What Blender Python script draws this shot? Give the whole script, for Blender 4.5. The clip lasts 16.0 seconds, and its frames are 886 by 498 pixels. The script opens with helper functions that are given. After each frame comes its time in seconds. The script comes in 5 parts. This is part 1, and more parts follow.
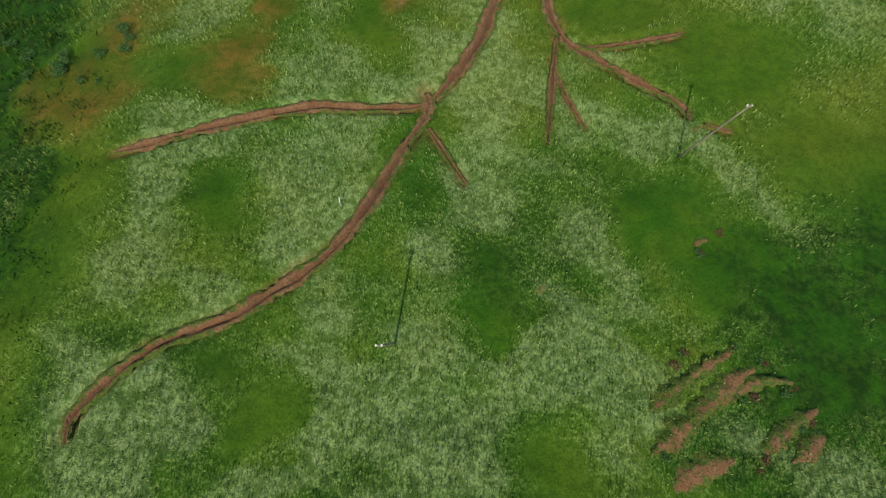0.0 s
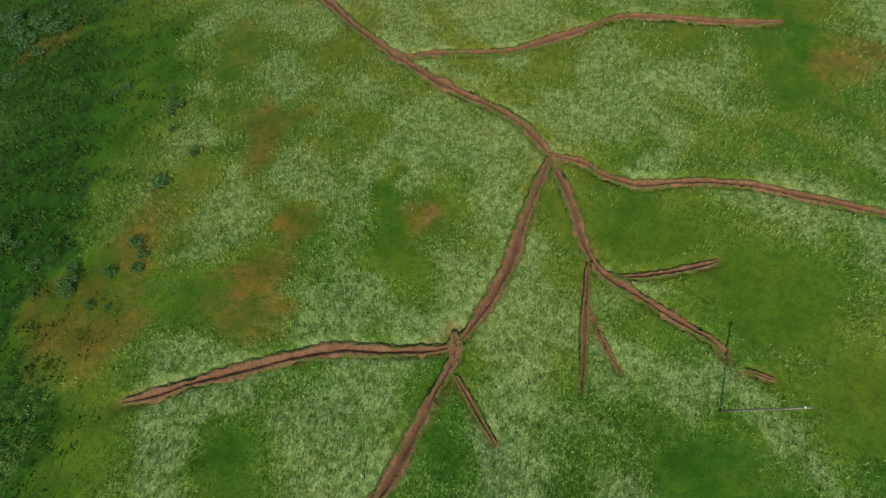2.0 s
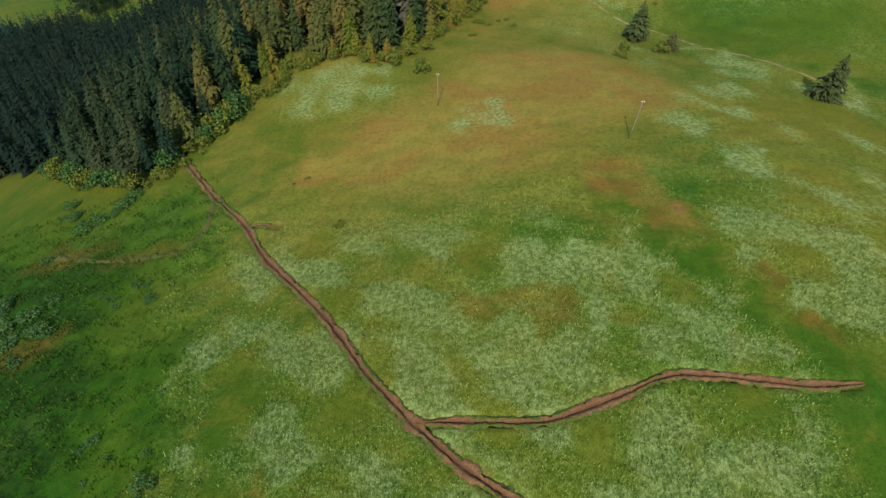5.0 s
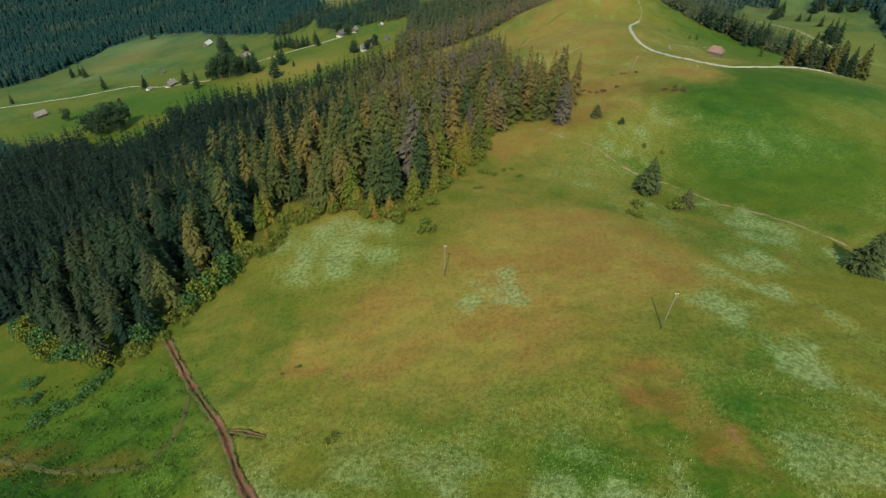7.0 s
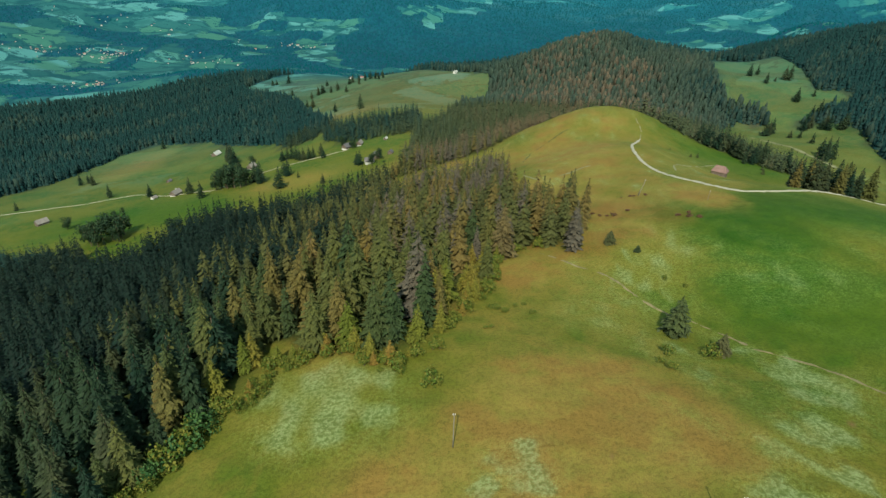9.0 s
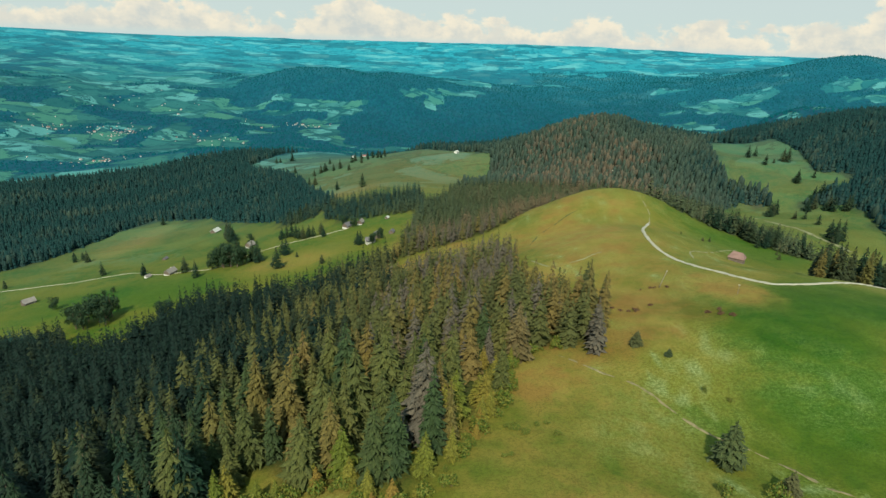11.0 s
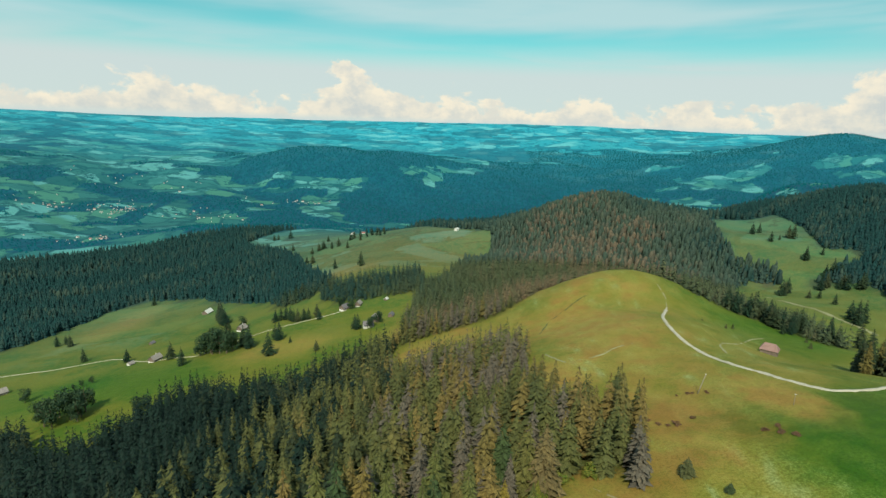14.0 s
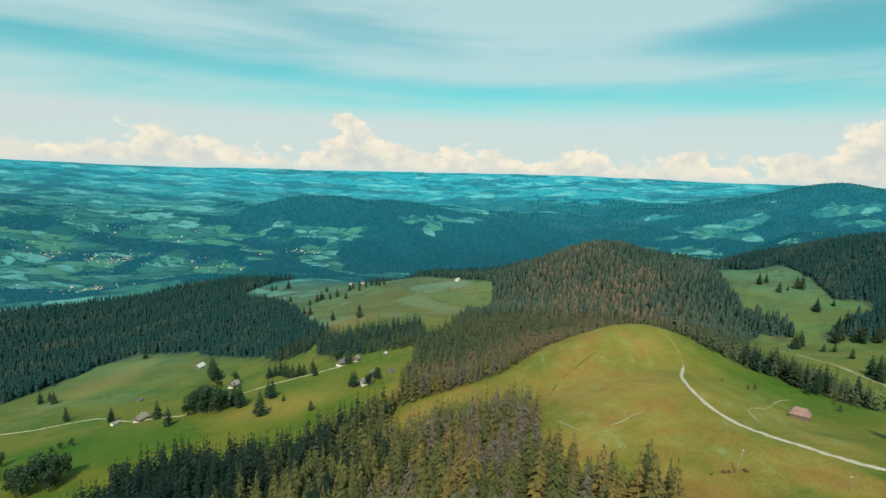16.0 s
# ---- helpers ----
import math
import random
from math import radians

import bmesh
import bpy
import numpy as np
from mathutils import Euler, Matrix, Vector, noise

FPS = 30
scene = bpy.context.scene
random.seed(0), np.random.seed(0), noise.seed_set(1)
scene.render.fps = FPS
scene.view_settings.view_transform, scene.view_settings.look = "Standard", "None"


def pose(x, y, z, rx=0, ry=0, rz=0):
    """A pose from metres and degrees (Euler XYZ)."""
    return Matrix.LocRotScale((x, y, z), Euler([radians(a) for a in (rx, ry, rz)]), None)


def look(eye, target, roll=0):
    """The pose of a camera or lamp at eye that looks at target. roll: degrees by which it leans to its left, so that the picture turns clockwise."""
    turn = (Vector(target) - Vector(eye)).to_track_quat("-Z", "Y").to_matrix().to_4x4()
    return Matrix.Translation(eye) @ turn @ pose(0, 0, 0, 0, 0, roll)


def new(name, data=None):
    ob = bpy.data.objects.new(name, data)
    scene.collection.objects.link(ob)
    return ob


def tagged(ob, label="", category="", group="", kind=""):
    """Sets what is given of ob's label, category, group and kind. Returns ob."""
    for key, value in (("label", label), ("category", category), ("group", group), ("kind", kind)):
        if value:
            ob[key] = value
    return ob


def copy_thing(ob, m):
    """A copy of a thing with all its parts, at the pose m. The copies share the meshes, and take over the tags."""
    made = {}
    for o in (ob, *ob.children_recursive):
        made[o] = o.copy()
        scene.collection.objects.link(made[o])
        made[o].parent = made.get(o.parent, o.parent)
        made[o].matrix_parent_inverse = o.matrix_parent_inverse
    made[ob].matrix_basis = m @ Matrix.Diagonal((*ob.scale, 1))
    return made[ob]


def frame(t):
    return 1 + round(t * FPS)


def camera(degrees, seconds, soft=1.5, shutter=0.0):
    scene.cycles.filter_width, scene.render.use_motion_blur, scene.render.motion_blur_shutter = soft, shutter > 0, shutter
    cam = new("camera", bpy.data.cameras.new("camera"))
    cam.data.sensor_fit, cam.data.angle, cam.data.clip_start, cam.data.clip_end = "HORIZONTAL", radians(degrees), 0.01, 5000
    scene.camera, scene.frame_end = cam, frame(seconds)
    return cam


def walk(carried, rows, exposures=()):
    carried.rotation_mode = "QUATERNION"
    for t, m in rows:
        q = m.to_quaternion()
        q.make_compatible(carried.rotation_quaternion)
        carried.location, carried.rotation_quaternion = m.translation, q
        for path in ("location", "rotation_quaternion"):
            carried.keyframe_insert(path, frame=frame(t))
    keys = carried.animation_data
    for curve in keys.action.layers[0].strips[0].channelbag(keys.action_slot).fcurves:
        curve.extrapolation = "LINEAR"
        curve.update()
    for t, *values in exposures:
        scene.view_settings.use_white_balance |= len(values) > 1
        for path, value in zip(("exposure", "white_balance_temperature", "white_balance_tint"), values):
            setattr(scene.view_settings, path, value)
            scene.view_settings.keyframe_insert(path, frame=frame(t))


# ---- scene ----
cam = camera(76.69, 16.0)
PATH = [
    (0.0, pose(0.00, 0.00, 53.81, 22.479, -0.466, -0.661)),
    (0.5, pose(-0.87, 6.55, 55.91, 22.784, -0.729, -0.329)),
    (1.0, pose(-1.91, 13.69, 57.69, 23.285, -0.972, -0.084)),
    (1.5, pose(-2.91, 19.74, 59.25, 24.361, -1.172, 0.080)),
    (2.0, pose(-3.82, 24.80, 60.56, 26.493, -1.278, 0.210)),
    (2.5, pose(-4.74, 30.56, 61.64, 29.087, -1.309, 0.084)),
    (3.0, pose(-5.31, 36.66, 63.03, 31.575, -1.291, 0.222)),
    (3.5, pose(-5.70, 42.05, 63.96, 34.218, -1.177, 0.367)),
    (4.0, pose(-6.25, 47.55, 64.89, 37.193, -1.131, 0.447)),
    (4.5, pose(-6.63, 53.47, 65.54, 39.700, -1.063, 0.519)),
    (4.7, pose(-6.73, 55.86, 65.77, 40.740, -0.993, 0.482)),
    (6.8, pose(-9.73, 81.81, 71.06, 50.941, -1.371, 0.242)),
    (7.0, pose(-9.95, 84.02, 71.15, 52.057, -1.407, 0.279)),
    (7.5, pose(-10.27, 89.39, 71.27, 54.677, -1.505, 0.378)),
    (8.0, pose(-10.71, 94.81, 71.50, 57.409, -1.599, 0.479)),
    (8.5, pose(-11.33, 99.74, 71.77, 59.902, -1.637, 0.448)),
    (9.0, pose(-12.01, 104.63, 71.92, 62.261, -1.761, 0.500)),
    (9.5, pose(-12.84, 110.22, 72.02, 64.553, -1.836, 0.497)),
    (10.0, pose(-13.70, 116.11, 71.84, 66.576, -1.988, 0.522)),
    (10.2, pose(-14.05, 118.43, 71.74, 67.304, -2.133, 0.659)),
    (12.3, pose(-17.51, 138.24, 71.10, 73.005, -2.001, 0.385)),
    (12.5, pose(-17.72, 140.26, 71.18, 73.516, -1.999, 0.386)),
    (13.0, pose(-18.24, 145.35, 71.42, 74.791, -1.996, 0.395)),
    (13.5, pose(-18.81, 150.47, 71.77, 75.976, -1.949, 0.358)),
    (14.0, pose(-19.45, 155.57, 72.08, 77.277, -1.938, 0.334)),
    (14.5, pose(-19.97, 160.39, 72.22, 78.495, -1.891, 0.301)),
    (15.0, pose(-20.47, 165.14, 72.20, 79.703, -1.932, 0.297)),
    (15.5, pose(-21.14, 170.07, 72.13, 81.018, -1.906, 0.284)),
    (16.0, pose(-21.90, 175.00, 72.00, 82.233, -1.909, 0.260)),
]
EXPOSURES = [(0.0, -0.08, 6500, 9), (2.5, 0.0, 6500, 10), (4.7, 0.08, 6450, 10), (7.0, 0.10, 6350, 9), (9.0, 0.20, 6250, 8), (12.0, 0.27, 6250, 8), (16.0, 0.30, 6250, 9)]
walk(cam, PATH, EXPOSURES)

# ---- light ----
SUN_EL, SUN_AZ = radians(45), radians(188)
sun_data = bpy.data.lights.new("sun", "SUN")
sun_data.energy, sun_data.angle, sun_data.color = 4.5, radians(0.5), (1.0, 0.9, 0.68)
sun = new("sun", sun_data)
sun_way = Vector((math.sin(SUN_AZ) * math.cos(SUN_EL), math.cos(SUN_AZ) * math.cos(SUN_EL), math.sin(SUN_EL)))
sun.matrix_world = look(sun_way * 900, (0, 0, 0))


class Nodes:
    """Short hand for building node trees."""

    def __init__(self, tree):
        self.tree = tree
        tree.nodes.clear()

    def add(self, kind, **inputs):
        n = self.tree.nodes.new(kind)
        for key, value in inputs.items():
            self.put(n.inputs[key.replace("_", " ")], value)
        return n

    def put(self, socket, value):
        if isinstance(value, bpy.types.NodeSocket):
            self.tree.links.new(value, socket)
        else:
            socket.default_value = value

    def math(self, op, a, b=0.0, clamp=False):
        n = self.tree.nodes.new("ShaderNodeMath")
        n.operation, n.use_clamp = op, clamp
        self.put(n.inputs[0], a)
        self.put(n.inputs[1], b)
        return n.outputs[0]

    def mix(self, fac, a, b, mode="MIX"):
        n = self.tree.nodes.new("ShaderNodeMix")
        n.data_type, n.blend_type, n.clamp_factor = "RGBA", mode, True
        self.put(n.inputs[0], fac)
        self.put(n.inputs[6], a if isinstance(a, bpy.types.NodeSocket) else (*a, 1))
        self.put(n.inputs[7], b if isinstance(b, bpy.types.NodeSocket) else (*b, 1))
        return n.outputs[2]

    def step(self, value, lo, hi, to_lo=0.0, to_hi=1.0):
        n = self.tree.nodes.new("ShaderNodeMapRange")
        n.interpolation_type = "SMOOTHSTEP"
        for k, v in zip(("Value", "From Min", "From Max", "To Min", "To Max"), (value, lo, hi, to_lo, to_hi)):
            self.put(n.inputs[k], v)
        return n.outputs[0]

    def noise(self, vector, scale, detail=3.0, rough=0.55, distortion=0.0):
        n = self.add("ShaderNodeTexNoise", Vector=vector, Scale=scale, Detail=detail, Roughness=rough, Distortion=distortion)
        return n.outputs[0]

    def scaled(self, vector, factors, offset=(0, 0, 0)):
        n = self.tree.nodes.new("ShaderNodeMapping")
        self.put(n.inputs["Vector"], vector)
        n.inputs["Scale"].default_value = factors
        n.inputs["Location"].default_value = offset
        return n.outputs[0]

    def attribute(self, name):
        n = self.tree.nodes.new("ShaderNodeAttribute")
        n.attribute_name = name
        return n


# ---- sky with a bank of cumulus along the horizon and thin streaks above ----
world = bpy.data.worlds.new("sky")
scene.world = world
world.use_nodes = True
w = Nodes(world.node_tree)
sky = w.tree.nodes.new("ShaderNodeTexSky")
sky.sky_type, sky.sun_disc = "NISHITA", False
sky.sun_elevation, sky.sun_rotation = SUN_EL, SUN_AZ
sky.altitude, sky.air_density, sky.dust_density, sky.ozone_density = 1200, 1.0, 0.6, 1.0
way = w.tree.nodes.new("ShaderNodeTexCoord").outputs["Generated"]
xyz = w.tree.nodes.new("ShaderNodeSeparateXYZ")
w.put(xyz.inputs[0], way)
turn = w.math("ARCTAN2", xyz.outputs[0], xyz.outputs[1])
rise = w.math("ARCSINE", xyz.outputs[2])
flat = w.tree.nodes.new("ShaderNodeCombineXYZ")
w.put(flat.inputs[0], turn)
w.put(flat.inputs[1], rise)
blue = w.mix(1.0, sky.outputs[0], (0.27, 1.20, 0.90), "MULTIPLY")
slant = w.scaled(flat.outputs[0], (1.0, 1.0, 1.0))
streak = w.noise(w.scaled(slant, (0.9, 6.5, 1), (0.7, 0.3, 0)), 1.6, 4.0, 0.5, 0.4)
streak2 = w.noise(w.scaled(slant, (1.4, 13.0, 1), (3, 1, 0)), 2.0, 4.0, 0.5, 0.3)
veil = w.step(w.math("ADD", w.math("MULTIPLY", streak, 0.72), w.math("MULTIPLY", streak2, 0.28)), 0.36, 0.58, 0.12, 1.0)
low_veil = w.step(rise, 0.075, 0.15, 1.0, 0.0)
centre = w.math("ADD", 0.135, w.math("MULTIPLY", w.math("MAXIMUM", w.math("MULTIPLY", turn, -1.0), 0.0), 0.05))
wander = w.math("MULTIPLY", w.math("SUBTRACT", streak, 0.5), 0.10)
lane = w.step(w.math("ABSOLUTE", w.math("ADD", w.math("SUBTRACT", rise, centre), wander)), 0.002, 0.036, 0.52, 0.0)
gap_x, gap_y = w.math("DIVIDE", w.math("SUBTRACT", turn, 0.62), 0.34), w.math("DIVIDE", w.math("ADD", w.math("SUBTRACT", rise, 0.222), wander), 0.055)
gap = w.step(w.math("ADD", w.math("MULTIPLY", gap_x, gap_x), w.math("MULTIPLY", gap_y, gap_y)), 0.1, 1.1, 0.78, 0.0)
veil = w.math("ADD", 0.34, w.math("MULTIPLY", veil, 0.56))
veil = w.math("MULTIPLY", veil, w.math("SUBTRACT", 1.0, w.math("MAXIMUM", lane, gap)))
veil = w.math("MAXIMUM", veil, w.math("MULTIPLY", low_veil, 0.94))
with_veil = w.mix(veil, blue, w.mix(low_veil, (5.3, 7.2, 7.1), (6.7, 7.2, 6.9)))


def swell(centre, half, high):
    """A rise of the cloud bank round one bearing."""
    return w.step(w.math("ABSOLUTE", w.math("SUBTRACT", turn, centre)), 0.0, half, high, 0.0)


puff = w.noise(w.scaled(flat.outputs[0], (1, 1.5, 1)), 13.0, 6.0, 0.6, 0.2)
top = w.math("ADD", 0.018, w.math("MULTIPLY", w.math("SUBTRACT", puff, 0.46), 0.16))
for bearing in ((-0.17, 0.10, 0.060), (-0.47, 0.14, 0.035), (-0.85, 0.20, 0.04), (0.0, 0.16, 0.022), (0.22, 0.10, 0.022), (0.42, 0.12, 0.016), (0.72, 0.24, 0.085), (1.3, 0.5, 0.05), (-1.5, 0.5, 0.05), (2.4, 0.6, 0.05)):
    top = w.math("ADD", top, swell(*bearing))
inside = w.step(w.math("SUBTRACT", top, rise), -0.003, 0.012)
inside = w.math("MULTIPLY", inside, w.step(rise, -0.004, 0.010))
lump = w.noise(w.scaled(flat.outputs[0], (1, 1.2, 1), (0.4, 0.2, 0)), 26.0, 5.0, 0.62)
crown = w.step(w.math("SUBTRACT", top, rise), 0.055, 0.0)
lit = w.math("ADD", w.math("MULTIPLY", w.step(lump, 0.36, 0.64), 0.6), w.math("MULTIPLY", crown, 0.45), True)
cloud = w.mix(lit, (6.4, 6.6, 6.1), (10.2, 8.9, 6.7))
with_cloud = w.mix(w.math("MULTIPLY", inside, 0.9), with_veil, cloud)
ground_tone = w.mix(w.step(rise, -0.03, -0.005), (0.6, 0.9, 0.6), with_cloud)
background = w.add("ShaderNodeBackground", Color=ground_tone, Strength=0.08)
out = w.tree.nodes.new("ShaderNodeOutputWorld")
w.put(out.inputs[0], background.outputs[0])

# ---- the lie of the land ----
LAND = np.array([
    [-75, 39, 157, 263, 286, 232, 139, 27, -92],
    [-48, 31, 120, 250, 259, 208, 121, 28, -62],
    [-20, 38, 103, 237, 264, 201, 106, 34, -22],
    [-1, 49, 97, 162, 246, 192, 105, 60, 38],
    [7, 37, 81, 114, 178, 155, 119, 107, 111],
    [6, 21, 42, 115, 144, 123, 127, 148, 173],
    [-24, -10, 34, 113, 128, 135, 147, 182, 219],
    [-34, -4, 58, 126, 165, 191, 178, 204, 265],
    [1, 31, 59, 79, 117, 144, 139, 190, 318],
    [56, 59, 41, 14, 21, 29, 40, 139, 353]], float)
MEADOW = np.array([
    [-6.4, 5.5, 8.7, -2.5, -7.2, -4.7, -1.5, 0.8],
    [-7.8, 7.9, 12.9, -6.2, -6.6, -2.7, -1.1, -0.2],
    [-8.6, 3.6, 5.8, 3.9, 3.2, -0.9, -1.9, -0.9],
    [-3.6, 1.8, -4.0, 4.0, 3.2, -3.9, -3.3, -0.2],
    [-0.1, 5.5, 3.2, -1.1, -3.9, -8.5, -2.7, 2.4],
    [0.9, 8.5, 8.7, -3.8, -1.4, 1.2, 3.3, 4.7],
    [1.2, 8.3, 10.0, -2.9, 1.1, 10.8, 7.8, 4.8],
    [0.7, 3.0, 2.8, -2.4, -1.4, 5.5, 5.7, 4.0],
    [2.9, 0.2, -0.3, 0.7, 4.3, 6.4, 2.9, -0.4],
    [10.6, 2.2, -0.5, 3.3, 9.1, 9.3, 0.4, -10.0]], float)
# knolls and hollows: x, y, width, height
KNOLLS = [
    (147, 640, 60, 39.0), (-139, 950, 70, 13.2), (-60, 820, 70, 1.0), (250, 1200, 90, 18.3), (75, 1090, 80, -23.2),
    (545, 1100, 60, 2.5), (571, 1215, 60, -19.2), (203, 563, 45, -7.9), (430, 930, 70, -27.1), (200, 800, 70, -1.2),
    (60, 609, 40, 3.3), (100, 870, 80, 0.9), (126, 505, 40, 8.1), (152, 430, 26, -2.8), (176, 464, 33, -6.6),
    (70, 250, 30, -6.9), (310, 1274, 55, 17), (85, 1345, 62, -40), (612, 1402, 55, -42), (915, 1530, 85, -36), (545, 1385, 40, -8)]
# far hills: x, y, height, half length, half width, turn in degrees
FAR_HILLS = [
    (2210, 3300, 152, 330, 300, 0), (1640, 3300, 38, 440, 260, 0), (-330, 3050, 108, 420, 240, 0), (-850, 3000, 45, 260, 200, 0),
    (-50, 4800, 46, 800, 250, 0), (950, 4800, 24, 450, 250, 0), (-2900, 4800, -30, 900, 300, 0), (900, 4150, 45, 330, 170, 0),
    (-1900, 2500, 45, 350, 260, 20)]


def spline(u):
    u = np.abs(u)
    return np.where(u < 1, 2 / 3 - u * u + u**3 / 2, np.where(u < 2, (2 - u) ** 3 / 6, 0))


def lattice(x, y, table, x0, y0, size):
    z = np.zeros_like(x)
    for j in range(table.shape[0]):
        by = spline((y - (y0 + j * size)) / size)
        for i in range(table.shape[1]):
            z += table[j, i] * by * spline((x - (x0 + i * size)) / size)
    return z


def waves(x, y, size, seed, turns=7):
    """Smooth random waves of about that size, from -1 to 1."""
    r = np.random.RandomState(seed)
    z = np.zeros_like(x)
    for _ in range(turns):
        a, p, s = r.uniform(0, 2 * np.pi), r.uniform(0, 2 * np.pi), size * r.uniform(0.6, 1.6)
        z += np.sin((x * np.cos(a) + y * np.sin(a)) * 2 * np.pi / s + p)
    return z / turns * 1.6


def land(x, y):
    """Height of the ground, without the ditches."""
    x, y = np.broadcast_arrays(np.asarray(x, float), np.asarray(y, float))
    d = np.hypot(x, y - 100)
    s = np.clip((d - 1500) / 3500, 0, 1)
    z = -255 - 50 * np.exp(-(((d - 2300) / 700) ** 2)) + 318 * s**1.7
    z = z + lattice(x, y, LAND, -760, -260, 220.0) + lattice(x, y, MEADOW, -150, -20, 55.0)
    for cx, cy, wide, high in KNOLLS:
        z = z + high * np.exp(-0.5 * ((x - cx) ** 2 + (y - cy) ** 2) / wide**2)
    for cx, cy, high, sx, sy, turned in FAR_HILLS:
        c, n = math.cos(radians(turned)), math.sin(radians(turned))
        u, v = (x - cx) * c + (y - cy) * n, -(x - cx) * n + (y - cy) * c
        z = z + high * np.exp(-0.5 * ((u / sx) ** 2 + (v / sy) ** 2))
    far = np.clip((d - 1300) / 900, 0, 1)
    calm = 1 - 0.8 * np.clip((d - 3300) / 900, 0, 1)
    z = z + far * calm * (15 * waves(x, y, 540, 3) + 8 * waves(x, y, 240, 4))
    rough = np.clip((-36 - x) / 18, 0, 1) * np.clip((175 - y) / 30, 0, 1)
    z = z + rough * (0.55 * waves(0.8 * x + 0.35 * y, 0.5 * y - 0.4 * x, 7, 5) + 0.34 * waves(x, y, 3.4, 6))
    return z + 0.22 * waves(x, y, 13, 1) + 0.10 * waves(x, y, 5, 2)


def height(x, y):
    return float(land(x, y))


def inside_polygon(x, y, corners):
    hit = np.zeros(x.shape, bool)
    for (x0, y0), (x1, y1) in zip(corners, corners[1:] + corners[:1]):
        if y0 == y1:
            continue
        across = (y0 > y) != (y1 > y)
        hit ^= across & (x < (x1 - x0) * (y - y0) / (y1 - y0) + x0)
    return hit


RIDGE_MEADOW = [
    (-260, 260), (-200, 230), (-140, 208), (-107, 182), (-89, 171), (-81, 174), (-75, 183), (-72, 190), (-67, 206), (-58, 214), (-57, 224), (-50, 226),
    (-33, 225), (-23, 218), (-12, 228), (-5, 246), (4, 262), (12, 295), (20, 306), (32, 305), (44, 297), (50, 312), (53, 330), (58, 345), (61, 357),
    (54, 364), (38, 368), (33, 388), (30, 415), (33, 450), (37, 480), (36, 508), (24, 520), (0, 512), (-27, 507), (-46, 502), (-58, 560), (-54, 603), (-36, 612), (-10, 618),
    (26, 622)]
RIDGE_MEADOW += [
    (40, 622), (58, 646), (85, 684), (118, 694), (152, 684), (180, 642), (200, 612), (250, 600), (262, 560), (270, 520)]
RIDGE_MEADOW_EAST = [
    (270, 520), (300, 580), (330, 660), (312, 760), (400, 930), (440, 962), (470, 945), (505, 930), (550, 905), (565, 870), (530, 790), (490, 700), (460, 600),
    (480, 400), (620, 200), (620, -500), (-420, -500), (-420, 120), (-260, 260)]
VALLEY_MEADOW = [
    (-640, 760), (-583, 859), (-575, 950), (-583, 1048), (-560, 1120), (-430, 1077), (-380, 1024), (-271, 937), (-232, 872),
    (-194, 880), (-192, 925), (-176, 856), (-142, 822), (-51, 814), (-49, 790), (-57, 720), (-54, 620), (-97, 572), (-120, 536),
    (-170, 530), (-215, 570), (-236, 520), (-244, 478), (-290, 485), (-306, 513), (-361, 543), (-400, 552), (-560, 600)]
PLATEAU_MEADOW = [
    (-500, 1480), (-470, 1595), (-451, 1660), (-400, 1720), (-300, 1760), (-180, 1700), (-93, 1500), (-40, 1330), (20, 1270), (72, 1200),
    (68, 1122), (56, 1035), (2, 957), (-21, 880), (-40, 866), (-49, 930), (-84, 922), (-123, 924), (-160, 913), (-182, 955), (-236, 1070),
    (-257, 1116), (-302, 1230), (-375, 1345), (-420, 1400)]
HILL_CLEARING = [
    (494, 1252), (565, 1306), (612, 1290), (658, 1299), (650, 1238), (640, 1170), (608, 1088), (592, 1033), (633, 1022), (642, 1008),
    (615, 979), (566, 959), (538, 940), (506, 920), (470, 930), (485, 950), (490, 990), (464, 1003), (448, 1025), (450, 1060)]
OPEN_LAND = [RIDGE_MEADOW + RIDGE_MEADOW_EAST[1:], VALLEY_MEADOW, PLATEAU_MEADOW, HILL_CLEARING]


# fields and woods of the plain: x, y, half length along x, half length along y
FAR_FIELDS = [
    (-1067, 2590, 330, 75), (-1470, 2110, 70, 85), (-1240, 2000, 110, 110), (-880, 2010, 130, 200), (-1000, 1850, 60, 120), (-502, 2440, 85, 60),
    (-152, 2880, 130, 55), (-1032, 2255, 45, 60), (-1674, 3060, 300, 280), (-1592, 2270, 75, 80), (-780, 2430, 70, 55), (100, 3300, 120, 170),
    (99, 2980, 130, 50), (1089, 2620, 140, 65), (1395, 2830, 95, 70), (1490, 3030, 80, 45), (857, 2640, 70, 32), (1978, 3000, 180, 60)]
FAR_WOODS = [
    (-520, 2960, 520, 240), (-1724, 2480, 110, 100), (-1302, 2400, 190, 65), (-785, 2560, 330, 38), (-1100, 1600, 120, 70), (-229, 2450, 210, 330),
    (232, 2300, 300, 620), (-1330, 2120, 70, 60), (-1090, 2100, 50, 130), (700, 2300, 330, 250), (1250, 3500, 650, 260), (2150, 3330, 420, 230),
    (-620, 2000, 90, 420), (-1650, 2000, 120, 70), (600, 3000, 480, 260), (1500, 2600, 500, 130), (-340, 3450, 300, 60)]


